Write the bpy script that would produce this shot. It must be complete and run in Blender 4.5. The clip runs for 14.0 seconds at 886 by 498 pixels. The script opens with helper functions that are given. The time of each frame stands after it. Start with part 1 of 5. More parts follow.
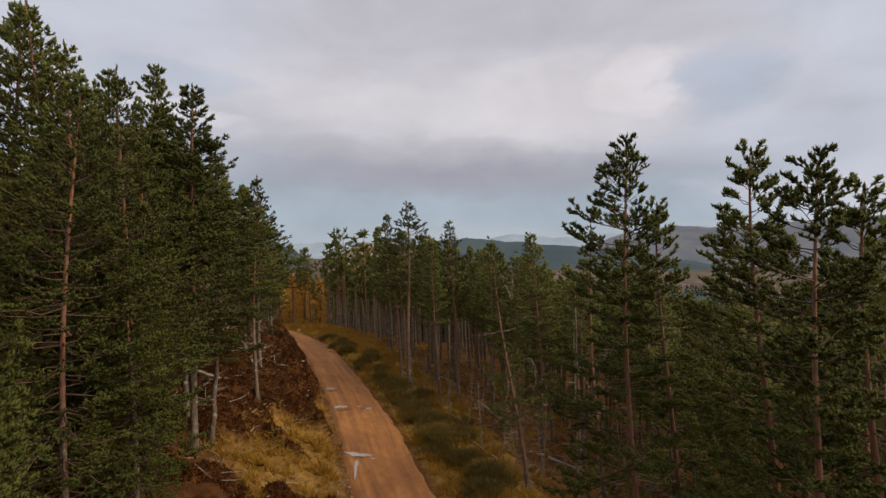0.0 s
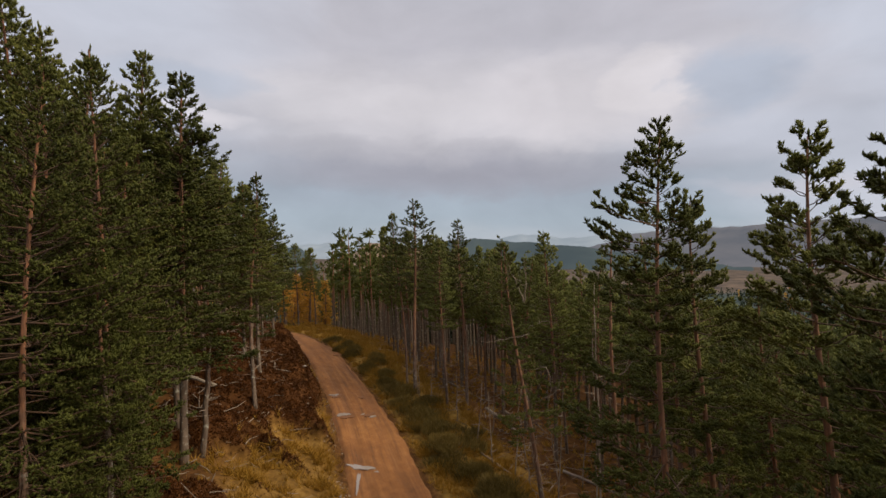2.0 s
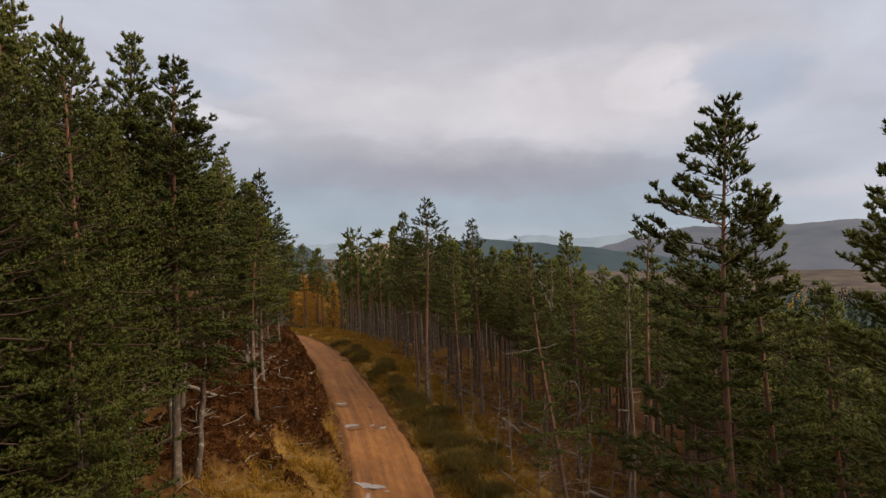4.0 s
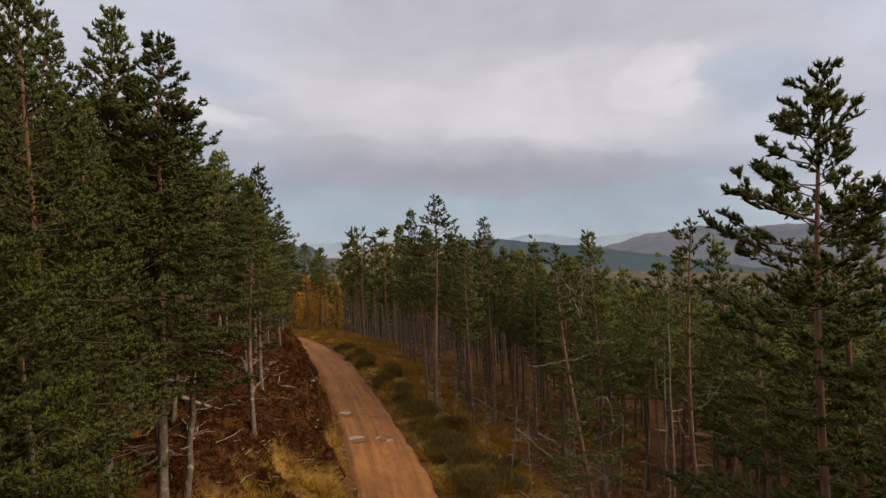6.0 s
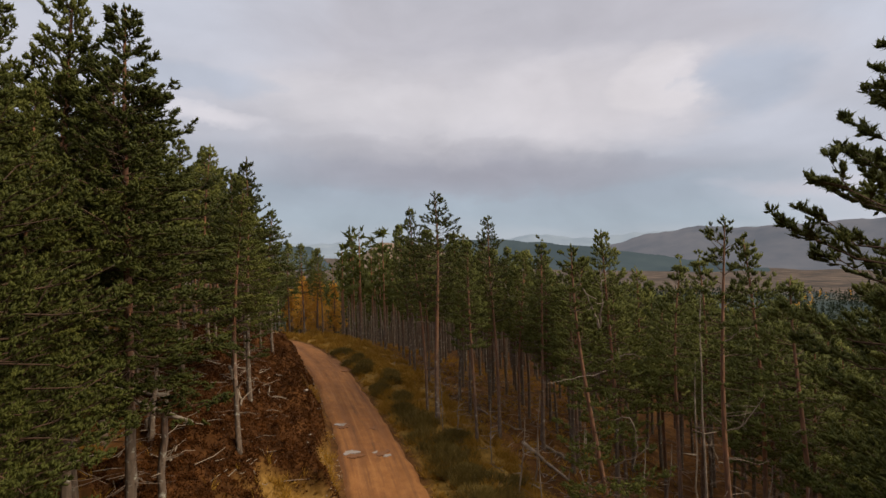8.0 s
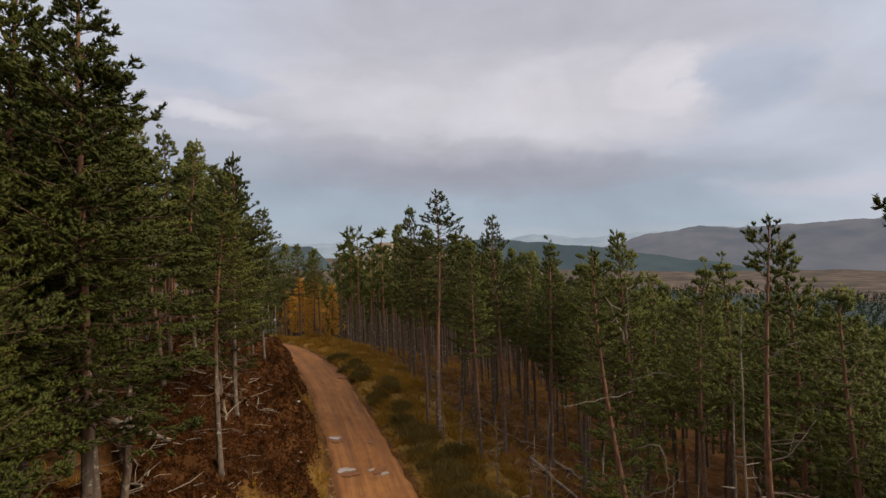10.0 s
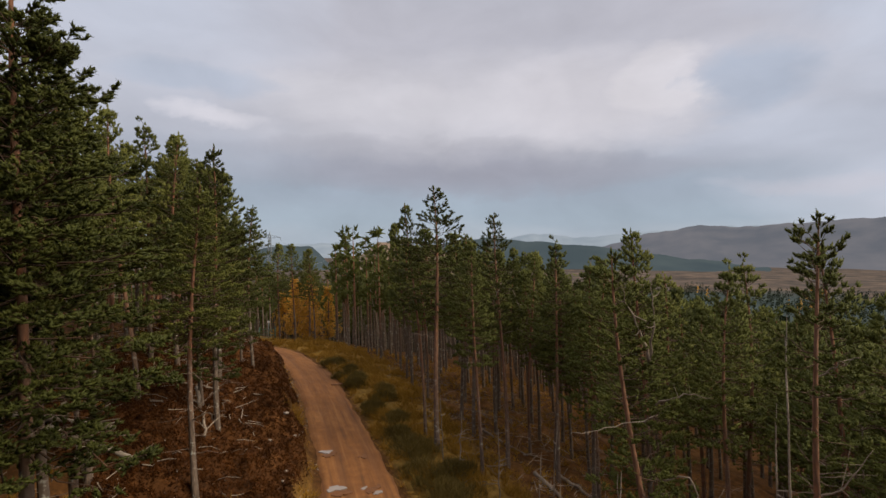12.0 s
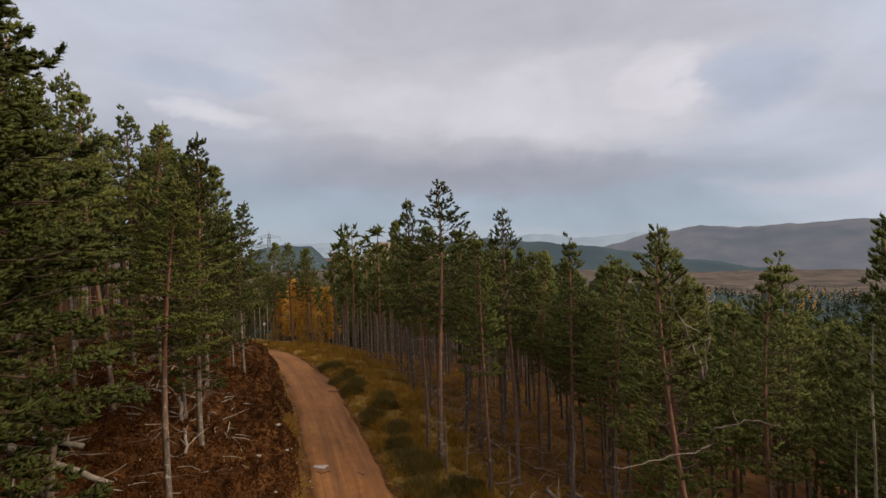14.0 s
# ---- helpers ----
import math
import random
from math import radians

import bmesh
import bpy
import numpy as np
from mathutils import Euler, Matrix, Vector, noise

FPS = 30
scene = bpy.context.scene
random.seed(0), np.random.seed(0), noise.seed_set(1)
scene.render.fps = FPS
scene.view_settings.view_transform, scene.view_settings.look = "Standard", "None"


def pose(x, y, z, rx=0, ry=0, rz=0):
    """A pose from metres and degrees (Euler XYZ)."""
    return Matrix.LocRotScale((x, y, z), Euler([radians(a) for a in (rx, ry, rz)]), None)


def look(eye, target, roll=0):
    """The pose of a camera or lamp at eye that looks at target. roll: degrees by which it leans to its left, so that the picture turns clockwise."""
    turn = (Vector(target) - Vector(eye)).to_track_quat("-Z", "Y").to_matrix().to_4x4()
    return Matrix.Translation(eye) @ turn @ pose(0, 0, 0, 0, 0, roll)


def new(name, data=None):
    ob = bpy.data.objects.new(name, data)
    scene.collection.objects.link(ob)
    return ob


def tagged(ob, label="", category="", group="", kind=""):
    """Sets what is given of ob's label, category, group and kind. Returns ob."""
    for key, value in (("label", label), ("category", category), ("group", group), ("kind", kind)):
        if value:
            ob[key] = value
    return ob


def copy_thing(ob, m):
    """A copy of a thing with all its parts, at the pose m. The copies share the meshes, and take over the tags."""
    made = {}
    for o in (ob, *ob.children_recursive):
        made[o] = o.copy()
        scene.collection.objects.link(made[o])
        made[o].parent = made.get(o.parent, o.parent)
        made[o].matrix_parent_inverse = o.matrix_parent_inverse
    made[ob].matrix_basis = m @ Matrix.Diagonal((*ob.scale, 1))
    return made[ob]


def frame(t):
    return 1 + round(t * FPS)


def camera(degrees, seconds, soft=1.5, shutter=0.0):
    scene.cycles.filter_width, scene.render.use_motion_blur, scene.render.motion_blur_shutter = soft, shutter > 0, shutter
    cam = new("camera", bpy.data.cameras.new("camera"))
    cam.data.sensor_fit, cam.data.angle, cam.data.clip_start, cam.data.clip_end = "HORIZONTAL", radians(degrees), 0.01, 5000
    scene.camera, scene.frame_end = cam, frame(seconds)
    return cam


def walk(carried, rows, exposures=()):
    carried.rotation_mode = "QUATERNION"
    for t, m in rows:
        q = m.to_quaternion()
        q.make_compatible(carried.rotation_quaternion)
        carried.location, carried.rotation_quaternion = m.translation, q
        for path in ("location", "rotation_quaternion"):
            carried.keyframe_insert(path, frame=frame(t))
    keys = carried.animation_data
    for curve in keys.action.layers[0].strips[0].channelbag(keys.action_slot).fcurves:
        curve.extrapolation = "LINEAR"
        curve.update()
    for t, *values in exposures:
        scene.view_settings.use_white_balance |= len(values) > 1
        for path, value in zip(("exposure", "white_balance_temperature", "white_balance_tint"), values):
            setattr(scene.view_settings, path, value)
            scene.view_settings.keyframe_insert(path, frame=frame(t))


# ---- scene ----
cam = camera(81.7, 14.0)
METRES, EYE, TILT, LEAN, TURN = 12.0, 10.0, 0.0, 0.0, 0.0
ROWS = [
    (0.0, 0.0, 0.0, 0.0, 0.0, 0.0, -0.0),
    (0.5, 0.0027, 0.0271, -0.0016, 0.16, -0.0, 0.01),
    (1.0, 0.0036, 0.0564, -0.0025, 0.37, 0.01, 0.02),
    (1.5, 0.0033, 0.0887, -0.0021, 0.62, 0.03, 0.02),
    (2.0, 0.0003, 0.1235, -0.0024, 0.89, 0.05, 0.03),
    (2.5, -0.0048, 0.1597, -0.0026, 1.18, 0.09, 0.02),
    (3.0, -0.0113, 0.1965, -0.0018, 1.42, 0.1, 0.0),
    (5.5, -0.0601, 0.382, 0.0037, 2.13, 0.02, -0.1),
    (6.0, -0.0685, 0.4186, 0.0042, 2.14, -0.0, -0.12),
    (6.5, -0.0746, 0.4541, 0.0043, 2.12, -0.0, -0.12),
    (7.0, -0.0786, 0.4883, 0.0047, 2.1, -0.0, -0.11),
    (7.5, -0.0804, 0.5234, 0.0052, 2.11, 0.05, -0.1),
    (8.0, -0.081, 0.5594, 0.0081, 2.12, 0.02, -0.11),
    (10.5, -0.0919, 0.7385, 0.0156, 2.21, 0.01, -0.12),
    (11.0, -0.0926, 0.773, 0.0164, 2.19, 0.0, -0.12),
    (11.5, -0.0896, 0.8058, 0.0177, 2.17, -0.04, -0.14),
    (12.0, -0.0904, 0.8398, 0.0187, 2.16, -0.04, -0.11),
    (12.5, -0.0936, 0.876, 0.0189, 2.17, -0.04, -0.09),
    (13.0, -0.0996, 0.9129, 0.0184, 2.2, -0.02, -0.1),
    (13.5, -0.1066, 0.9495, 0.017, 2.18, -0.03, -0.09),
    (14.0, -0.111, 0.9878, 0.0125, 2.21, -0.03, -0.13),
]
walk(cam, [(t, pose(0, 0, EYE, TILT, LEAN, TURN) @ pose(METRES * x, METRES * y, METRES * z, 90 + pitch, roll, yaw)) for t, x, y, z, yaw, pitch, roll in ROWS], exposures=[(0.0, 0.04, 6590, 10), (8.2, 0.04, 6590, 10), (10.3, 0.0, 6430, 10), (14.0, 0.0, 6430, 10)])

# ---- sky and sun ----
SUN_ELEV, SUN_AZ = radians(42), radians(108)   # azimuth clockwise from +y: behind, to the right


def node(tree, kind, **values):
    n = tree.nodes.new(kind)
    for key, value in values.items():
        n.inputs[key.replace("_", " ")].default_value = value
    return n


def maths(tree, op, a, b=None, clamp=False):
    n = tree.nodes.new("ShaderNodeMath")
    n.operation, n.use_clamp = op, clamp
    for slot, v in enumerate((a, b)):
        if v is None:
            continue
        if isinstance(v, (int, float)):
            n.inputs[slot].default_value = v
        else:
            tree.links.new(v, n.inputs[slot])
    return n.outputs[0]


def ramp(tree, fac, stops, mode="LINEAR"):
    n = tree.nodes.new("ShaderNodeValToRGB")
    n.color_ramp.interpolation = mode
    el = n.color_ramp.elements
    while len(el) < len(stops):
        el.new(0.5)
    for e, (p, c) in zip(el, stops):
        e.position = p
        e.color = (*c, 1) if isinstance(c, tuple) else (c, c, c, 1)
    tree.links.new(fac, n.inputs[0])
    return n.outputs[0]


def mix(tree, fac, a, b, how="MIX"):
    n = tree.nodes.new("ShaderNodeMix")
    n.data_type, n.blend_type = "RGBA", how
    for slot, v in ((0, fac), (6, a), (7, b)):
        if isinstance(v, (int, float)):
            n.inputs[slot].default_value = v
        elif isinstance(v, tuple):
            n.inputs[slot].default_value = (*v, 1)
        else:
            tree.links.new(v, n.inputs[slot])
    return n.outputs[2]


def noise_tex(tree, vector, scale, detail=4.0, rough=0.55, distort=0.0):
    n = node(tree, "ShaderNodeTexNoise", Scale=scale, Detail=detail, Roughness=rough, Distortion=distort)
    if vector is not None:
        tree.links.new(vector, n.inputs["Vector"])
    return n.outputs["Fac"]


def build_world():
    world = bpy.data.worlds.new("overcast_sky")
    world.use_nodes = True
    t = world.node_tree
    t.nodes.clear()
    sky = t.nodes.new("ShaderNodeTexSky")
    sky.sky_type, sky.sun_disc = "NISHITA", False
    sky.sun_elevation, sky.sun_rotation = SUN_ELEV, SUN_AZ
    co = t.nodes.new("ShaderNodeTexCoord").outputs["Generated"]
    sep = t.nodes.new("ShaderNodeSeparateXYZ")
    t.links.new(co, sep.inputs[0])
    x, y, z = sep.outputs
    head = maths(t, "ARCTAN2", x, y)
    level = maths(t, "SQRT", maths(t, "ADD", maths(t, "MULTIPLY", x, x), maths(t, "MULTIPLY", y, y)))
    rise = maths(t, "DIVIDE", z, maths(t, "MAXIMUM", level, 0.05))

    def wisps(across, up, detail, seed):
        v = t.nodes.new("ShaderNodeCombineXYZ")
        t.links.new(maths(t, "MULTIPLY", head, across), v.inputs[0])
        t.links.new(maths(t, "MULTIPLY", rise, up), v.inputs[1])
        v.inputs[2].default_value = seed
        return noise_tex(t, v.outputs[0], 1.0, detail, 0.55, 0.3)

    broad, fine, puff, curl = wisps(2.2, 7.0, 3.0, 1.7), wisps(5.0, 12.0, 8.0, 4.2), wisps(7.0, 14.0, 9.0, 7.7), wisps(9.0, 12.0, 7.0, 12.4)
    mid_of = lambda n, much: maths(t, "MULTIPLY", maths(t, "SUBTRACT", n, 0.5), much)
    hx = maths(t, "ADD", head, maths(t, "ADD", mid_of(puff, 0.14), mid_of(broad, 0.1)))
    ry = maths(t, "ADD", rise, maths(t, "ADD", mid_of(curl, 0.06), mid_of(fine, 0.05)))

    def lump(h0, r0, wide, tall, crisp=1.0):
        """A billowing patch of cloud round a heading and a height."""
        a = maths(t, "DIVIDE", maths(t, "SUBTRACT", hx, h0), wide)
        b = maths(t, "DIVIDE", maths(t, "SUBTRACT", ry, r0), tall)
        d = maths(t, "ADD", maths(t, "MULTIPLY", a, a), maths(t, "MULTIPLY", b, b))
        return maths(t, "MULTIPLY", maths(t, "SUBTRACT", 1.0, d), crisp, True)

    lift = maths(t, "ADD", rise, maths(t, "ADD", mid_of(broad, 0.1), mid_of(fine, 0.05)))
    sheet = ramp(t, lift, [(0.0, (4.4, 4.9, 5.5)), (0.05, (3.7, 4.4, 5.15)), (0.11, (3.6, 4.15, 4.9)), (0.17, (4.2, 4.45, 5.1)), (0.24, (5.3, 5.4, 6.0)),
                           (0.33, (5.7, 5.65, 6.15)), (0.42, (5.25, 5.2, 5.7)), (0.56, (5.2, 5.25, 5.8)), (1.0, (11.0, 10.8, 11.2))], "EASE")

    def lay(tone, much, patch, colour):
        return mix(t, maths(t, "MULTIPLY", patch, much), tone, colour)
    # pale thin cloud to the right and upper left, the grey underside, the bright bank with its white heads, the blue rents
    side = maths(t, "MULTIPLY", maths(t, "ADD", maths(t, "SUBTRACT", head, 0.44), mid_of(broad, 0.6)), 5.0, True)
    tone = mix(t, side, sheet, (5.5, 5.8, 6.6))
    tone = lay(tone, 0.8, lump(-0.62, 0.42, 0.4, 0.2), (5.7, 6.1, 7.0))
    tone = lay(tone, 0.85, lump(0.02, 0.265, 0.52, 0.13, 1.3), (6.1, 5.95, 6.3))
    tone = lay(tone, 0.9, lump(0.02, 0.145, 0.46, 0.05, 1.0), (3.4, 3.4, 3.95))
    tone = lay(tone, 0.6, lump(-0.08, 0.19, 0.42, 0.03), (4.2, 4.15, 4.6))
    tone = lay(tone, 0.7, lump(0.24, 0.28, 0.22, 0.1, 1.3), (6.9, 6.65, 6.95))
    tone = lay(tone, 0.6, lump(0.36, 0.3, 0.08, 0.07, 1.8), (7.5, 7.2, 7.4))
    tone = lay(tone, 0.6, lump(-0.05, 0.27, 0.2, 0.05, 1.2), (6.9, 6.7, 7.0))
    tone = lay(tone, 0.6, lump(-0.26, 0.29, 0.16, 0.05, 1.3), (6.9, 6.75, 7.1))
    tone = lay(tone, 0.55, lump(-0.5, 0.3, 0.16, 0.035, 1.3), (4.5, 5.1, 6.1))
    tone = lay(tone, 0.8, lump(-0.46, 0.24, 0.1, 0.02, 1.1), (7.4, 7.2, 7.6))
    tone = lay(tone, 0.7, lump(0.5, 0.285, 0.1, 0.07, 1.4), (4.3, 4.9, 5.9))
    tone = lay(tone, 0.4, lump(0.62, 0.1, 0.2, 0.02), (6.2, 5.9, 6.4))
    grain = maths(t, "ADD", 0.82, maths(t, "MULTIPLY", wisps(5.5, 10.0, 12.0, 9.1), 0.36))
    shade = t.nodes.new("ShaderNodeVectorMath")
    shade.operation = "SCALE"
    t.links.new(tone, shade.inputs[0])
    t.links.new(grain, shade.inputs["Scale"])
    cool = mix(t, 1.0, shade.outputs[0], (1.0, 0.99, 1.0), "MULTIPLY")
    both = mix(t, 0.06, cool, sky.outputs[0])
    bg = t.nodes.new("ShaderNodeBackground")
    bg.inputs["Strength"].default_value = 0.1
    t.links.new(both, bg.inputs["Color"])
    out = t.nodes.new("ShaderNodeOutputWorld")
    t.links.new(bg.outputs[0], out.inputs[0])
    scene.world = world


build_world()
sun_data = bpy.data.lights.new("sun", "SUN")
sun_data.energy, sun_data.angle, sun_data.color = 3.9, radians(35), (1.0, 0.86, 0.64)
sun = new("sun", sun_data)
sun.matrix_world = look((0, 0, 0), (-math.sin(SUN_AZ) * math.cos(SUN_ELEV), -math.cos(SUN_AZ) * math.cos(SUN_ELEV), -math.sin(SUN_ELEV)))


# ---- materials ----
def material(name):
    m = bpy.data.materials.new(name)
    m.use_nodes = True
    t = m.node_tree
    return m, t, t.nodes["Principled BSDF"]


def bump(t, bsdf, height, strength, distance):
    b = node(t, "ShaderNodeBump", Strength=strength, Distance=distance)
    t.links.new(height, b.inputs["Height"])
    t.links.new(b.outputs[0], bsdf.inputs["Normal"])


def coords(t, which="Object"):
    return t.nodes.new("ShaderNodeTexCoord").outputs[which]


def leaf_material(name, dark, mid, light, through_part=0.25):
    """Leaves or needles: a tone for the plant, one for the tuft, one for the blade."""
    m, t, b = material(name)
    info = t.nodes.new("ShaderNodeObjectInfo").outputs["Random"]
    island = t.nodes.new("ShaderNodeNewGeometry").outputs["Random Per Island"]
    n = maths(t, "ADD", maths(t, "MULTIPLY", noise_tex(t, coords(t), 0.7, 2.0), 0.5), maths(t, "MULTIPLY", noise_tex(t, coords(t), 4.0, 2.0), 0.5))
    f = maths(t, "ADD", maths(t, "MULTIPLY", n, 0.85), maths(t, "MULTIPLY", island, 0.1))
    f = maths(t, "ADD", f, maths(t, "MULTIPLY", maths(t, "SUBTRACT", info, 0.35), 0.3), False)
    col = ramp(t, f, [(0.25, dark), (0.55, mid), (0.9, light)])
    t.links.new(col, b.inputs["Base Color"])
    b.inputs["Roughness"].default_value = 0.5
    b.inputs["Specular IOR Level"].default_value = 0.12
    tr = t.nodes.new("ShaderNodeBsdfTranslucent")
    t.links.new(col, tr.inputs["Color"])
    ms = t.nodes.new("ShaderNodeMixShader")
    ms.inputs[0].default_value = through_part
    t.links.new(b.outputs[0], ms.inputs[1])
    t.links.new(tr.outputs[0], ms.inputs[2])
    t.links.new(ms.outputs[0], t.nodes["Material Output"].inputs[0])
    return m


def bark_material(name, low, high, z0, z1, lichen=0.6):
    """Pine bark: grey and scaly below, thin and orange higher up the stem."""
    m, t, b = material(name)
    co = coords(t)
    sep = t.nodes.new("ShaderNodeSeparateXYZ")
    t.links.new(co, sep.inputs[0])
    info = t.nodes.new("ShaderNodeObjectInfo").outputs["Random"]
    n = noise_tex(t, co, 1.4, 3.0)
    zf = maths(t, "ADD", sep.outputs[2], maths(t, "MULTIPLY", maths(t, "SUBTRACT", n, 0.5), 3.0))
    zf = maths(t, "ADD", zf, maths(t, "MULTIPLY", maths(t, "SUBTRACT", info, 0.5), -2.5))
    f = maths(t, "DIVIDE", maths(t, "SUBTRACT", zf, z0), z1 - z0, True)
    col = mix(t, f, low, high)
    stretch = node(t, "ShaderNodeMapping", Scale=(9, 9, 2.2))
    t.links.new(co, stretch.inputs[0])
    v = node(t, "ShaderNodeTexVoronoi", Scale=1.6)
    t.links.new(stretch.outputs[0], v.inputs["Vector"])
    plates = v.outputs["Distance"]
    col = mix(t, ramp(t, plates, [(0.1, 0.0), (0.7, 0.55)]), col, (0.055, 0.04, 0.032))
    pale = ramp(t, noise_tex(t, co, 5.0, 5.0, 0.65), [(0.56, 0.0), (0.66, 1.0)])
    pale = maths(t, "MULTIPLY", maths(t, "MULTIPLY", pale, lichen), maths(t, "SUBTRACT", 1.0, f))
    col = mix(t, pale, col, (0.42, 0.42, 0.36))
    t.links.new(col, b.inputs["Base Color"])
    b.inputs["Roughness"].default_value = 0.9
    bump(t, b, plates, 0.6, 0.03)
    return m


def plain_material(name, colours, scale, rough=0.85, relief=0.3, depth=0.02, metal=0.0):
    m, t, b = material(name)
    co = coords(t)
    n = noise_tex(t, co, scale, 6.0, 0.6)
    n2 = noise_tex(t, co, scale * 6, 4.0, 0.6)
    f = maths(t, "ADD", maths(t, "MULTIPLY", n, 0.65), maths(t, "MULTIPLY", n2, 0.35))
    col = ramp(t, f, [(0.3 + 0.4 * i / max(1, len(colours) - 1), c) for i, c in enumerate(colours)])
    t.links.new(col, b.inputs["Base Color"])
    b.inputs["Roughness"].default_value, b.inputs["Metallic"].default_value = rough, metal
    if relief:
        bump(t, b, n2, relief, depth)
    return m


NEEDLES = leaf_material("pine_needles", (0.05, 0.057, 0.016), (0.112, 0.12, 0.028), (0.22, 0.215, 0.052), 0.4)
LARCH = leaf_material("larch_needles", (0.42, 0.22, 0.035), (0.66, 0.38, 0.065), (0.8, 0.54, 0.13), 0.42)
LIMB = plain_material("pine_limb", [(0.034, 0.02, 0.012), (0.07, 0.037, 0.02), (0.13, 0.067, 0.036)], 2.0, 0.9, 0.3)
BARK = bark_material("pine_bark", (0.17, 0.118, 0.084), (0.27, 0.11, 0.05), 3.5, 6.5, 0.75)
BARK_RED = bark_material("orange_pine_bark", (0.17, 0.112, 0.08), (0.265, 0.12, 0.06), 1.0, 5.0, 0.6)
DEAD_WOOD = plain_material("weathered_wood", [(0.1, 0.072, 0.05), (0.21, 0.16, 0.12), (0.36, 0.3, 0.235)], 3.0, 0.85, 0.5)
BLEACHED = plain_material("bleached_wood", [(0.13, 0.098, 0.072), (0.26, 0.21, 0.16), (0.42, 0.355, 0.28)], 3.0, 0.85, 0.5)
TWIG = plain_material("dry_twigs", [(0.07, 0.046, 0.032), (0.15, 0.105, 0.078), (0.25, 0.195, 0.155)], 2.0, 0.9, 0.3)
GRASS = leaf_material("moor_grass", (0.14, 0.074, 0.012), (0.32, 0.175, 0.027), (0.5, 0.31, 0.065), 0.4)
HEATHER = leaf_material("heather", (0.046, 0.0165, 0.005), (0.118, 0.043, 0.011), (0.215, 0.087, 0.023), 0.3)
BROOM = leaf_material("dark_shrub", (0.08, 0.058, 0.016), (0.165, 0.117, 0.033), (0.29, 0.2, 0.06), 0.3)
FAR_WOOD = leaf_material("far_wood", (0.02, 0.03, 0.015), (0.034, 0.046, 0.021), (0.054, 0.064, 0.029), 0.1)
STONE = plain_material("pale_stone", [(0.13, 0.1, 0.08), (0.24, 0.19, 0.15), (0.38, 0.32, 0.27)], 8.0, 0.85, 0.5)
STEEL = plain_material("galvanised_steel", [(0.2, 0.22, 0.24), (0.3, 0.32, 0.34)], 0.5, 0.55, 0.0, metal=0.6)
WHITE = plain_material("white_paint", [(0.7, 0.7, 0.68), (0.82, 0.82, 0.8)], 4.0, 0.6, 0.1)


def water_material():
    m, t, b = material("puddle_water")
    b.inputs["Base Color"].default_value = (0.3, 0.25, 0.22, 1)
    b.inputs["Roughness"].default_value = 0.03
    b.inputs["IOR"].default_value = 1.33
    bump(t, b, noise_tex(t, coords(t), 6.0, 2.0), 0.05, 0.01)
    return m


def track_material():
    m, t, b = material("sandy_track")
    co = coords(t)
    n1 = noise_tex(t, co, 0.35, 4.0, 0.6)
    n2 = noise_tex(t, co, 3.0, 6.0, 0.65)
    n3 = noise_tex(t, co, 24.0, 5.0, 0.7)
    f = maths(t, "ADD", maths(t, "MULTIPLY", n1, 0.45), maths(t, "ADD", maths(t, "MULTIPLY", n2, 0.3), maths(t, "MULTIPLY", n3, 0.25)))
    col = ramp(t, f, [(0.33, (0.13, 0.046, 0.011)), (0.5, (0.222, 0.085, 0.019)), (0.66, (0.335, 0.143, 0.039))])
    wear = t.nodes.new("ShaderNodeAttribute")
    wear.attribute_name = "wear"
    col = mix(t, maths(t, "MULTIPLY", wear.outputs["Fac"], maths(t, "MULTIPLY", n2, 1.3)), col, (0.1, 0.042, 0.019))
    lane = t.nodes.new("ShaderNodeAttribute")
    lane.attribute_name = "lane"
    drawn = t.nodes.new("ShaderNodeMapping")
    drawn.inputs["Scale"].default_value = (5.0, 0.22, 1.0)
    t.links.new(lane.outputs["Vector"], drawn.inputs["Vector"])
    streak = noise_tex(t, drawn.outputs[0], 1.0, 5.0, 0.6)
    col = mix(t, maths(t, "MULTIPLY", ramp(t, streak, [(0.5, (0, 0, 0)), (0.68, (1, 1, 1))]), 0.6), col, (0.085, 0.034, 0.013))
    col = mix(t, maths(t, "MULTIPLY", ramp(t, streak, [(0.3, (1, 1, 1)), (0.45, (0, 0, 0))]), 0.4), col, (0.36, 0.17, 0.06))
    t.links.new(col, b.inputs["Base Color"])
    b.inputs["Roughness"].default_value = 0.92
    bump(t, b, maths(t, "ADD", n2, n3), 0.5, 0.03)
    return m


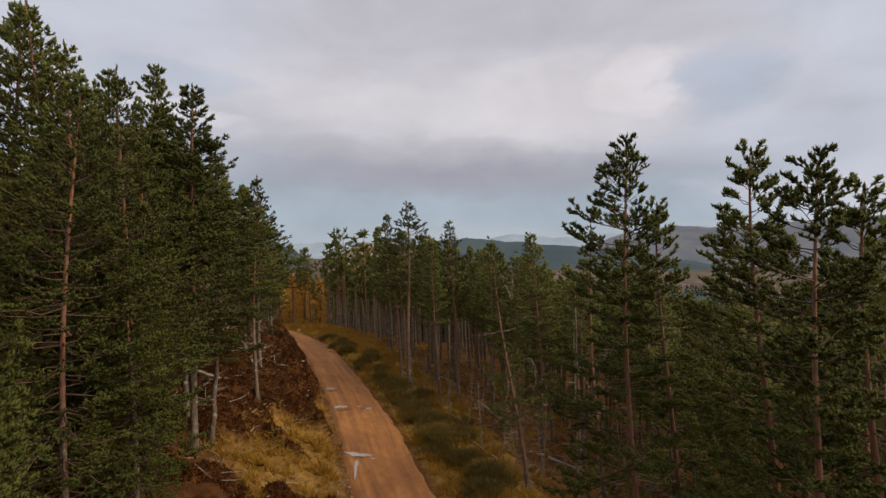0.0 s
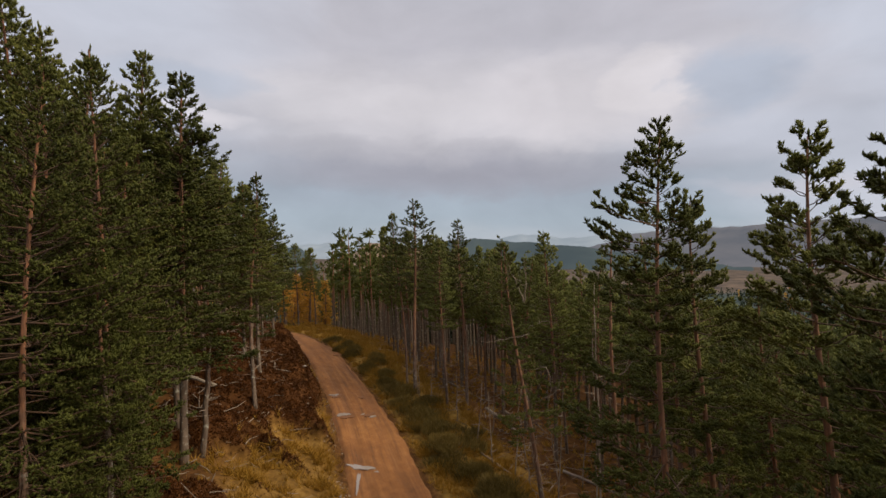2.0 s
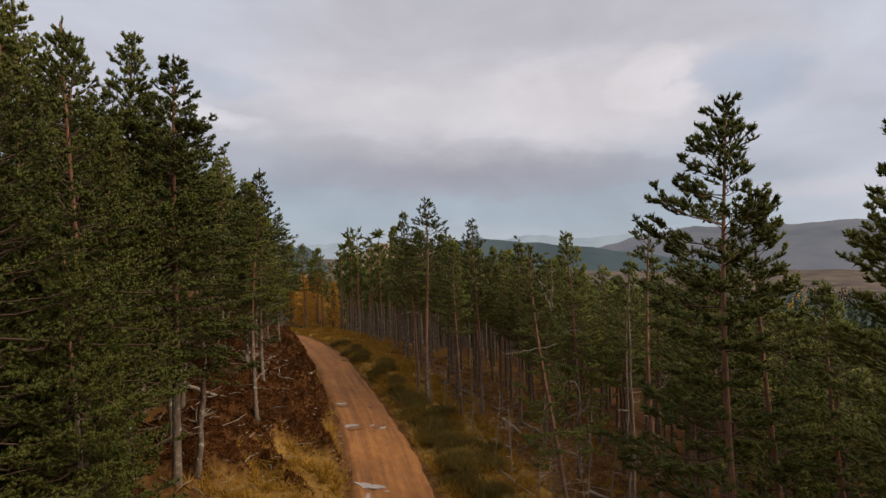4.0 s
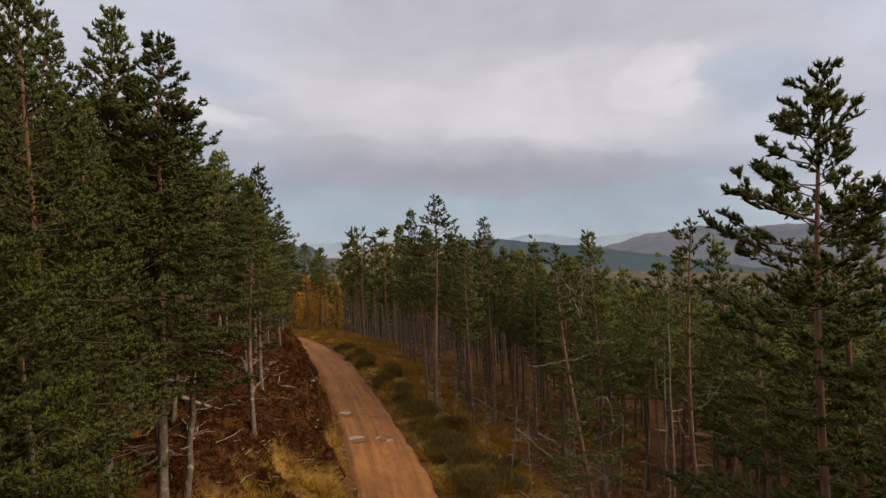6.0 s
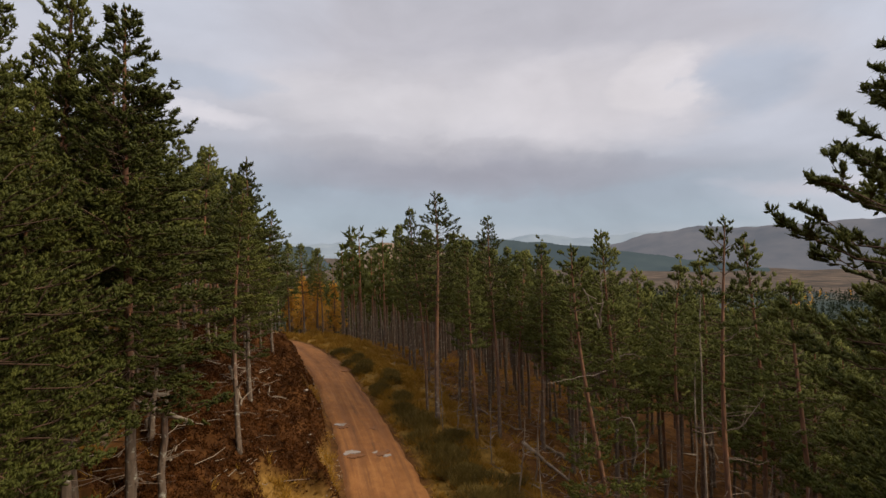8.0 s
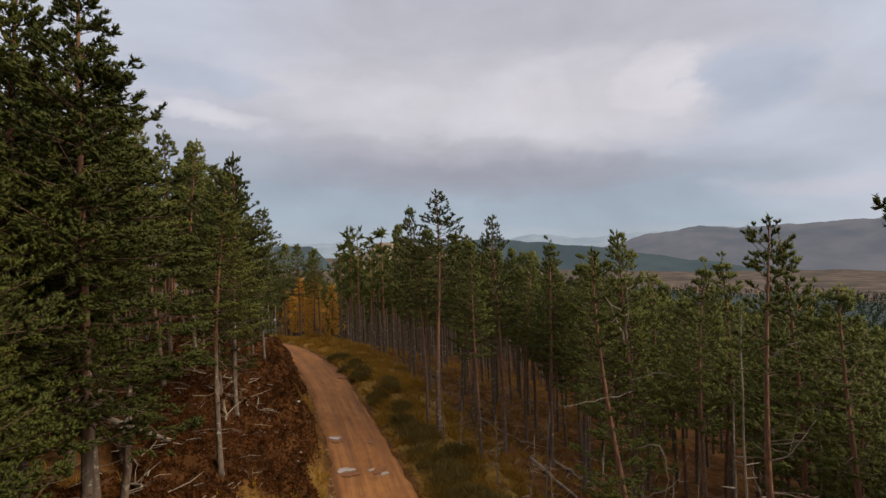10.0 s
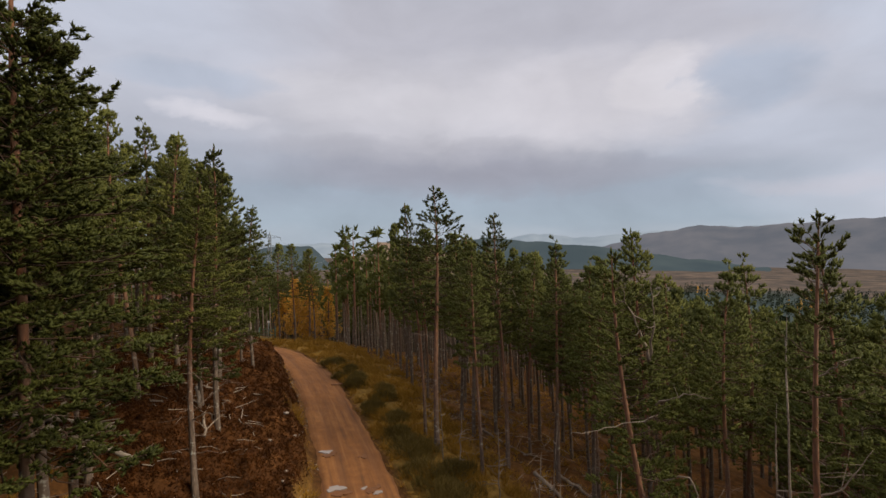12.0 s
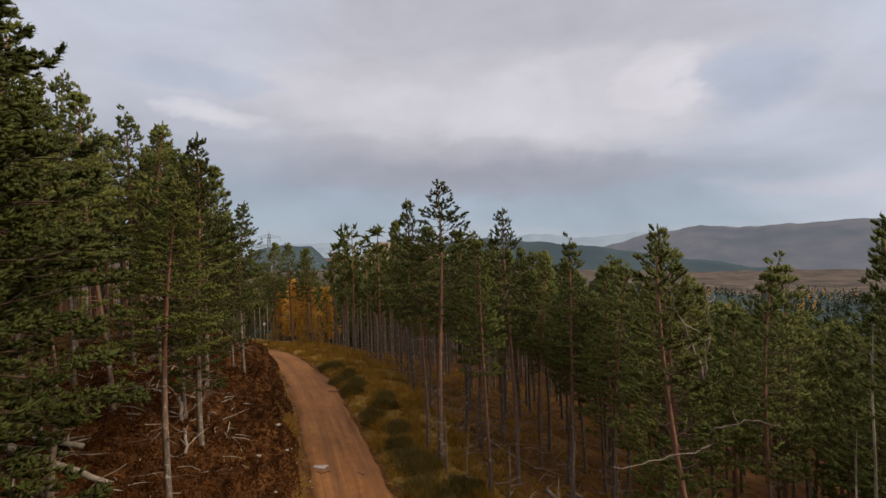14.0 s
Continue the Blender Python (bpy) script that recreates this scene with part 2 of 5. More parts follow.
def ground_material():
    """Heath, grass and needle litter near by; moor, plantation and fields far off: masks carried by the sheet."""
    m, t, b = material("heath_ground")
    co = coords(t)
    n1, n2, n3 = noise_tex(t, co, 0.5, 5.0, 0.6), noise_tex(t, co, 4.0, 6.0, 0.65), noise_tex(t, co, 0.02, 8.0, 0.62)
    f = maths(t, "ADD", maths(t, "MULTIPLY", n1, 0.5), maths(t, "MULTIPLY", n2, 0.5))
    litter = ramp(t, f, [(0.35, (0.042, 0.018, 0.006)), (0.5, (0.092, 0.041, 0.013)), (0.68, (0.18, 0.088, 0.03))])
    grass = ramp(t, f, [(0.35, (0.08, 0.046, 0.011)), (0.5, (0.2, 0.112, 0.024)), (0.68, (0.34, 0.21, 0.055))])
    heath = ramp(t, f, [(0.35, (0.026, 0.011, 0.004)), (0.5, (0.06, 0.024, 0.008)), (0.68, (0.115, 0.048, 0.015))])
    moor = ramp(t, n3, [(0.36, (0.035, 0.03, 0.026)), (0.5, (0.07, 0.053, 0.042)), (0.64, (0.13, 0.094, 0.068))])
    wood = ramp(t, n3, [(0.36, (0.022, 0.034, 0.034)), (0.64, (0.045, 0.06, 0.055))])
    field = ramp(t, n3, [(0.4, (0.075, 0.1, 0.03)), (0.6, (0.13, 0.15, 0.05))])
    blue = ramp(t, n3, [(0.36, (0.12, 0.135, 0.17)), (0.64, (0.17, 0.185, 0.22))])

    def mask(name):
        a = t.nodes.new("ShaderNodeAttribute")
        a.attribute_name = name
        s = t.nodes.new("ShaderNodeSeparateColor")
        t.links.new(a.outputs["Color"], s.inputs[0])
        return s.outputs
    near, far = mask("near_cover"), mask("far_cover")
    col = mix(t, near[0], litter, grass)
    col = mix(t, near[1], col, heath)
    col = mix(t, far[0], col, moor)
    col = mix(t, far[1], col, wood)
    col = mix(t, far[2], col, field)
    col = mix(t, near[2], col, blue)
    t.links.new(col, b.inputs["Base Color"])
    b.inputs["Roughness"].default_value = 0.95
    b.inputs["Specular IOR Level"].default_value = 0.1
    bump(t, b, f, 0.7, 0.08)
    return m


# ---- mesh helpers ----
def mesh_of(name, verts, faces, mat, smooth=False):
    me = bpy.data.meshes.new(name)
    me.from_pydata(np.asarray(verts, float).tolist(), [], faces.tolist() if hasattr(faces, "tolist") else faces)
    me.materials.append(mat)
    if smooth:
        me.shade_smooth()
    me.update()
    return me


def part(name, me, parent, label=""):
    ob = new(name, me)
    ob.parent = parent
    if label:
        ob["label"] = label
    return ob


def tube(points, radii, sides=6, cap=True):
    """A tapered round bar along points."""
    p, r = np.asarray(points, float), np.asarray(radii, float)
    d = np.gradient(p, axis=0)
    d /= np.linalg.norm(d, axis=1)[:, None] + 1e-9
    ref = np.where(np.abs(d[:, 2:3]) > 0.9, np.array([[1.0, 0, 0]]), np.array([[0, 0, 1.0]]))
    u = np.cross(d, ref)
    u /= np.linalg.norm(u, axis=1)[:, None] + 1e-9
    w = np.cross(d, u)
    a = np.arange(sides) * 2 * np.pi / sides
    v = p[:, None] + r[:, None, None] * (np.cos(a)[None, :, None] * u[:, None] + np.sin(a)[None, :, None] * w[:, None])
    faces = [(i * sides + k, i * sides + (k + 1) % sides, (i + 1) * sides + (k + 1) % sides, (i + 1) * sides + k) for i in range(len(p) - 1) for k in range(sides)]
    if cap:
        faces += [tuple(range(sides))[::-1], tuple(range((len(p) - 1) * sides, len(p) * sides))]
    return v.reshape(-1, 3), faces


def join(pieces):
    verts, faces, off = [], [], 0
    for v, f in pieces:
        verts.append(v)
        faces += [tuple(int(i) + off for i in q) for q in f]
        off += len(v)
    return np.concatenate(verts), faces


def blades(rng, centre, way, length, width, count, spread=0.8, along=0.6):
    """Tufts: at each centre, count thin three-cornered blades round a short shoot."""
    n = len(centre)
    c, w = np.repeat(centre, count, 0), np.repeat(way, count, 0)
    ln = np.repeat(length, count)[:, None] * rng.uniform(0.7, 1.2, (n * count, 1))
    root = c + w * ln * along * rng.uniform(-0.5, 0.9, (n * count, 1))
    out = rng.normal(size=(n * count, 3))
    out /= np.linalg.norm(out, axis=1)[:, None]
    d = w * (1 - spread * 0.5) + out * spread
    d /= np.linalg.norm(d, axis=1)[:, None]
    side = np.cross(d, rng.normal(size=(n * count, 3)))
    side /= np.linalg.norm(side, axis=1)[:, None] + 1e-9
    side *= np.repeat(np.broadcast_to(width, (n,)), count)[:, None] * 0.5
    v = np.stack([root - side, root + side, root + d * ln], 1).reshape(-1, 3)
    return v, np.arange(n * count * 3).reshape(-1, 3)


# ---- the lie of the land ----
LINE = np.array([(3.4, -40, 0), (3.0, -12, 0), (2.2, -2, 0), (1.3, 6, 0), (0.2, 12, 0), (-0.75, 16.5, 0), (-1.94, 20.7, 0), (-3.1, 24.3, 0.05), (-4.3, 28.2, 0.4), (-5.65, 32.1, 0.75),
                 (-7.8, 37.5, 1.12), (-10.1, 43, 1.3), (-12.7, 48.4, 1.35), (-16.0, 53.5, 1.3), (-20.0, 57.3, 1.1), (-27, 61.5, 0.4), (-40, 66, -1.5), (-70, 70, -6)])
_y = np.linspace(LINE[0, 1], LINE[-1, 1], 330)
_k = np.ones(13) / 13
ROAD = np.stack([np.convolve(np.pad(np.interp(_y, LINE[:, 1], LINE[:, n]), 6, mode="edge"), _k, "valid") if n != 1 else _y for n in range(3)], 1)


def beside(x, y):
    """Distance from the track's middle, to its left positive, and the track's height there."""
    x, y = np.atleast_1d(x).astype(float), np.atleast_1d(y).astype(float)
    s, z = np.empty(len(x)), np.empty(len(x))
    a, d = ROAD[:-1], np.diff(ROAD, axis=0)
    l2 = (d[:, :2] ** 2).sum(1)
    for i in range(0, len(x), 4000):
        px, py = x[i:i + 4000, None], y[i:i + 4000, None]
        u = np.clip(((px - a[:, 0]) * d[:, 0] + (py - a[:, 1]) * d[:, 1]) / l2, 0, 1)
        ex, ey = px - a[:, 0] - u * d[:, 0], py - a[:, 1] - u * d[:, 1]
        k = (ex ** 2 + ey ** 2).argmin(1)
        r = np.arange(len(k))
        s[i:i + 4000] = np.hypot(ex[r, k], ey[r, k]) * np.sign(ey[r, k] * d[k, 0] - ex[r, k] * d[k, 1])
        z[i:i + 4000] = a[k, 2] + u[r, k] * d[k, 2]
    return s, z


def step(a, b, v):
    u = np.clip((v - a) / (b - a), 0, 1)
    return u * u * (3 - 2 * u)


def narrow(y):
    """How much narrower the track's right half is further on."""
    return 0.5 * step(26, 37, np.asarray(y, float)) + 0.25 * step(44, 52, np.asarray(y, float))


def waves(x, y, size, seed):
    """A smooth uneven field of about -1 to 1."""
    rng, out = np.random.default_rng(seed), 0
    for k in range(7):
        a, p = rng.uniform(0, 2 * np.pi, 2)
        f = 2 * np.pi / (size * rng.uniform(0.5, 1.6))
        out = out + np.sin((x * np.cos(a) + y * np.sin(a)) * f + p)
    return out / 3.5


# far ridges: distance, depth of the slope, then heading in degrees and height over the eye in thousandths of the distance
RIDGES = [
    ("moor", 3000, 900, [(-60, -40), (6, -30), (12, -8), (15.5, 6), (19.3, 27), (24.5, 41), (28.9, 38), (34, 44), (39, 49), (60, 55), (90, 20), (120, -30)]),
    ("wood", 2100, 420, [(-12, -60), (-4, 6), (2.6, 23), (7, 15), (13, 7), (20, -8), (30.4, -31), (31, -60)]),
    ("blue", 4300, 700, [(-70, 5), (-40, 9), (-20, 7), (-12, 12), (0, 15), (5, 20), (7.9, 30), (10, 27), (12, 21), (16, 26), (24, 38), (40, 40), (90, 10)]),
    ("near", 1350, 260, [(-14, -60), (-11, -8), (-9.3, 12), (-6, 9), (-2, -6), (2, -40)]),
    ("wood", 1900, 300, [(-26, -60), (-22, -2), (-19, 7), (-16.5, 3), (-14, -40)]),
]
FLOOR = -58.0


def heather(x, y, s):
    """Where the heather stands thick, 0 to 1: broken mounds on the bank beside the track."""
    left = np.maximum(s, 0)
    edge = 2.3 - 0.25 * step(24, 27, y) + 0.45 * waves(x, y, 4.0, 17)
    patch = step(-0.25, 0.3, waves(x, y, 5.0, 11) + 0.4 * waves(x, y, 1.8, 12) + 1.7 * step(24.5, 27, y) - 0.12)
    return step(edge, edge + 0.32, left) * (1 - step(8, 15, left)) * patch


def land(x, y):
    """Height of the ground, and what covers it: grass, heather, blue, moor, wood, field."""
    s, zr = beside(x, y)
    s = np.where(s < 0, s - narrow(y), s)
    left, right = np.maximum(s, 0), np.maximum(-s, 0)
    h = zr - 0.12 * (1 - step(1.4, 1.75, np.abs(s)))
    h = h + (0.5 + 0.45 * step(24, 28, y)) * step(1.75, 2.75, left) + 0.45 * np.clip(left - 3, 0, 4) + 0.13 * np.clip(left - 7, 0, 40)
    h = h + 0.18 * step(1.7, 3.2, right) - 0.25 * np.clip(right - 5, 0, 22) - 0.14 * np.clip(right - 27, 0, 60)
    rough = step(1.9, 3.5, np.abs(s))
    h = h + rough * (0.16 * waves(x, y, 3.2, 3) + 0.07 * waves(x, y, 1.1, 4))
    h = h + heather(x, y, s) * (0.5 + 0.36 * waves(x, y, 2.6, 19) + 0.14 * waves(x, y, 0.9, 20))
    r = np.hypot(x + 2, y - 25)
    w = step(45, 430, r)
    h = h * (1 - w) + FLOOR * w
    az, rr = np.degrees(np.arctan2(x + 1, y - 8)), np.hypot(x + 1, y - 8)
    h = h + step(300, 900, rr) * 2.5 * waves(x, y, 260, 8)
    moor = step(150, 420, rr)
    grass = step(1.7, 2.2, np.abs(s)) * (1 - step(5.0, 7.5, right)) * (1 - step(5.0, 7.5, left)) * (1 - 0.45 * (s > 0))
    heath = heather(x, y, s)
    field = 1 - step(0.8, 1.0, np.hypot((x - 274) / 62, (y - 442) / 34))
    wood = moor * step(8, 12, az) * (1 - step(860, 1000, rr + 60 * waves(x, y, 120, 9)))
    return h, (grass, heath, field * 0), (moor, wood, field)


def ground_z(x, y):
    return float(land(np.array([x], float), np.array([y], float))[0][0])


def build_ground():
    cx, cy = -0.5, 6.0
    fine = np.radians(np.arange(-64, 64.01, 0.5))
    coarse = np.radians(np.arange(69, 292, 5))
    ang = np.concatenate([fine, coarse])
    rad = np.concatenate([[0.01, 2.0], 4.0 * 1.028 ** np.arange(0, 40), np.arange(12.0, 46.0, 0.2), 46.0 * 1.028 ** np.arange(0, 180)])
    rad = np.append(rad[rad < 4700], 4850.0)
    A, R = np.meshgrid(ang, rad)
    x, y = (cx + R * np.sin(A)).ravel(), (cy + R * np.cos(A)).ravel()
    h, near, far = land(x, y)
    na, nr = len(ang), len(rad)
    idx = np.arange(na * nr).reshape(nr, na)
    nxt = np.roll(idx, -1, axis=1)
    f = np.stack([idx[:-1], idx[1:], nxt[1:], nxt[:-1]], -1).reshape(-1, 4)[:, ::-1]
    me = mesh_of("ground", np.stack([x, y, h], 1), f, ground_material(), True)
    for name, three in (("near_cover", near), ("far_cover", far)):
        at = me.color_attributes.new(name, "FLOAT_COLOR", "POINT")
        at.data.foreach_set("color", np.stack([*three, np.ones(len(x))], 1).astype(np.float32).ravel())
    tagged(new("ground", me), "heath and forest floor sloping down to a moorland valley", "ground", kind="structure")


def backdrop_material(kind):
    """Hillsides kilometres off; emission paints in the damp haze lit by the sky."""
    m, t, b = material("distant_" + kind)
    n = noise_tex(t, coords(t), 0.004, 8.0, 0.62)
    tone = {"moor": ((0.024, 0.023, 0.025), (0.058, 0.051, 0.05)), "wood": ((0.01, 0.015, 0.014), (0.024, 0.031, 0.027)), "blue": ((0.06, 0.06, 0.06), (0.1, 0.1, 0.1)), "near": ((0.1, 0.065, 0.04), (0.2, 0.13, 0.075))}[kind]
    # painted haze of each ridge: its colour and how strongly the surface emits it
    haze_glow, much = {"moor": ((0.14, 0.155, 0.185), 0.7), "wood": ((0.065, 0.083, 0.098), 0.8), "blue": ((0.25, 0.31, 0.37), 0.85), "near": ((0.1, 0.11, 0.12), 0.5)}[kind]
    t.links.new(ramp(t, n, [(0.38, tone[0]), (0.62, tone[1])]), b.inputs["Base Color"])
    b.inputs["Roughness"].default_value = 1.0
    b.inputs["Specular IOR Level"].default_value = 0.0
    b.inputs["Emission Color"].default_value = (*haze_glow, 1)
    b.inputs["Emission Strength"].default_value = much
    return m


def build_backdrop():
    """Each far ridge is a hill of its own, standing on the valley floor."""
    made = {}
    for k, (kind, dist, deep, prof) in enumerate(RIDGES):
        pa, pv = np.array(prof, float).T
        az = np.arange(pa[0], pa[-1] + 0.01, 0.3)
        rr = np.linspace(dist - deep, dist + deep * 0.35, 26)
        A, R = np.meshgrid(np.radians(az), rr)
        x, y = -1 + R * np.sin(A), 8 + R * np.cos(A)
        top = 10 + np.interp(az, pa, pv) * 0.001 * dist + 0.0016 * dist * waves(az, az * 0, 3.0, 20 + k) + 0.0006 * dist * waves(az, az * 0, 0.9, 40 + k)
        low = FLOOR - 6
        z = low + (np.maximum(top, low) - low)[None] * (step(dist - deep, dist, R) * (1 - 0.6 * step(dist, dist + deep * 0.35, R)))
        z = z + 0.012 * deep * waves(x, y, deep * 0.5, 60 + k) * step(dist - deep, dist - deep * 0.6, R) * (1 - step(dist - deep * 0.35, dist, R))
        n, m = len(az), len(rr)
        i = np.arange(n * m).reshape(m, n)
        f = np.stack([i[:-1, :-1], i[:-1, 1:], i[1:, 1:], i[1:, :-1]], -1).reshape(-1, 4)
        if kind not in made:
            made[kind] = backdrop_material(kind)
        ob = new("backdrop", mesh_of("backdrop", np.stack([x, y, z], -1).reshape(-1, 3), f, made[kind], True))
        tagged(ob, {"moor": "broad hazy moorland hill beyond the valley", "wood": "low hill dark with conifer plantation", "blue": "hills along the skyline, pale blue with painted haze", "near": "low brown moorland rise"}[kind], "hill", kind="structure")


RUTS = (-0.78, 0.72)


def build_track():
    fine = np.linspace(-30, 66, 700)
    mid = np.stack([np.interp(fine, ROAD[:, 1], ROAD[:, n]) for n in range(3)], 1)
    d = np.gradient(mid, axis=0)
    d /= np.linalg.norm(d[:, :2], axis=1)[:, None]
    across = np.linspace(-1, 1, 29)
    v, wear, lane = [], [], []
    for k, (p, q) in enumerate(zip(mid, d)):
        wl = 1.58 + 0.07 * math.sin(p[1] * 0.9) + 0.05 * math.sin(p[1] * 2.3 + 1) + 0.03 * math.sin(p[1] * 7.1)
        wr = 1.68 - float(narrow(p[1])) + 0.07 * math.sin(p[1] * 0.7 + 2) + 0.05 * math.sin(p[1] * 2.9) + 0.03 * math.sin(p[1] * 6.3)
        for a in across:
            o = a * (wl if a > 0 else wr)
            x, y = p[0] - q[1] * o, p[1] + q[0] * o
            rut = sum(math.exp(-((o - c - 0.08 * math.sin(p[1] * 0.33)) / 0.2) ** 2) for c in RUTS)
            edge = max(0.0, abs(a) - 0.86) / 0.14
            z = p[2] + 0.03 + 0.03 * math.cos(a * 1.5) - 0.05 * rut - 0.12 * edge + 0.012 * math.sin(x * 5 + y * 3.1) * math.sin(y * 4.3)
            v.append((x, y, z))
            lane.append((o, p[1], 0.0))
            wear.append(min(1.0, rut * (0.35 + 0.3 * math.sin(y * 0.63 + o) * math.sin(y * 0.29 - 1)) + 0.35 * edge))
    n = len(across)
    f = [(i * n + k, (i + 1) * n + k, (i + 1) * n + k + 1, i * n + k + 1) for i in range(len(mid) - 1) for k in range(n - 1)]
    me = mesh_of("road", v, f, track_material(), True)
    at = me.attributes.new("wear", "FLOAT", "POINT")
    at.data.foreach_set("value", np.array(wear, np.float32))
    at = me.attributes.new("lane", "FLOAT_VECTOR", "POINT")
    at.data.foreach_set("vector", np.array(lane, np.float32).ravel())
    tagged(new("road", me), "sandy orange forest track with wheel ruts", "track", kind="structure")


build_ground()
build_backdrop()
build_track()


# ---- pines ----
# side twigs to the metre of branch, shoots at a twig's end and behind it, shoot length and radius, needles on a shoot, their length and width
FINE, NEAR = (6.5, 4, 3, 0.13, 0.028, 8, 0.06, 0.011), (5.4, 3, 3, 0.14, 0.032, 6, 0.068, 0.0125)
MID, FAR = (4.0, 3, 2, 0.185, 0.05, 2, 0.08, 0.02), (2.4, 2, 1, 0.27, 0.08, 2, 0.11, 0.035)


def unit(v):
    return v / (np.linalg.norm(v, axis=1)[:, None] + 1e-9)


def sticks(a, b, ra, rb):
    """Thin three-sided twigs, many at once, from points a to points b."""
    n = len(a)
    d = unit(b - a)
    u = unit(np.cross(d, np.where(np.abs(d[:, 2:3]) > 0.9, [[1.0, 0, 0]], [[0, 0, 1.0]])))
    w = np.cross(d, u)
    v = np.empty((n, 6, 3))
    for k in range(3):
        q = 2 * math.pi * k / 3
        off = math.cos(q) * u + math.sin(q) * w
        v[:, k], v[:, 3 + k] = a + off * np.reshape(ra, (-1, 1)), b + off * np.reshape(rb, (-1, 1))
    f = np.array([(0, 1, 4), (0, 4, 3), (1, 2, 5), (1, 5, 4), (2, 0, 3), (2, 3, 5)])
    return v.reshape(-1, 3), (f[None] + 6 * np.arange(n)[:, None, None]).reshape(-1, 3)


def shoots(rng, p, d, ln, r, count, needle, width, coarse=False):
    """Bottlebrush shoots: a close-set spindle from p along d, fringed with forward-pointing needles."""
    n = len(p)
    u = unit(np.cross(d, rng.normal(size=(n, 3))))
    w = np.cross(d, u)
    v = np.empty((n, 5, 3))
    v[:, 0], v[:, 4] = p, p + d * ln[:, None]
    for k in range(3):
        q = 2 * math.pi * k / 3
        v[:, 1 + k] = p + d * (ln * rng.uniform(0.12 if coarse else 0.35, 0.45 if coarse else 0.75, n))[:, None] + (math.cos(q) * u + math.sin(q) * w) * (r * rng.uniform(0.7, 1.25, n))[:, None]
    f = np.array([(0, 2, 1), (0, 3, 2), (0, 1, 3), (4, 1, 2), (4, 2, 3), (4, 3, 1)][3 if coarse else 0:])
    faces = (f[None] + 5 * np.arange(n)[:, None, None]).reshape(-1, 3)
    m = n * count
    dd, uu, ww = np.repeat(d, count, 0), np.repeat(u, count, 0), np.repeat(w, count, 0)
    a = rng.uniform(0, 2 * np.pi, m)[:, None]
    out, tang = np.cos(a) * uu + np.sin(a) * ww, np.cos(a) * ww - np.sin(a) * uu
    big = np.repeat(ln, count)[:, None]
    root = np.repeat(p, count, 0) + dd * big * rng.uniform(0.0, 0.95, (m, 1))
    way = unit(dd * rng.uniform(0.35, 1.0, (m, 1)) + out * 0.85)
    side = (tang + 0.5 * rng.normal(size=(m, 3))) * (width * 0.5)
    tip = root + way * needle * rng.uniform(0.75, 1.25, (m, 1))
    nv = np.stack([root - side, root + side, tip], 1).reshape(-1, 3)
    return np.concatenate([v.reshape(-1, 3), nv]), np.concatenate([faces, 5 * n + np.arange(3 * m).reshape(-1, 3)]), len(faces)


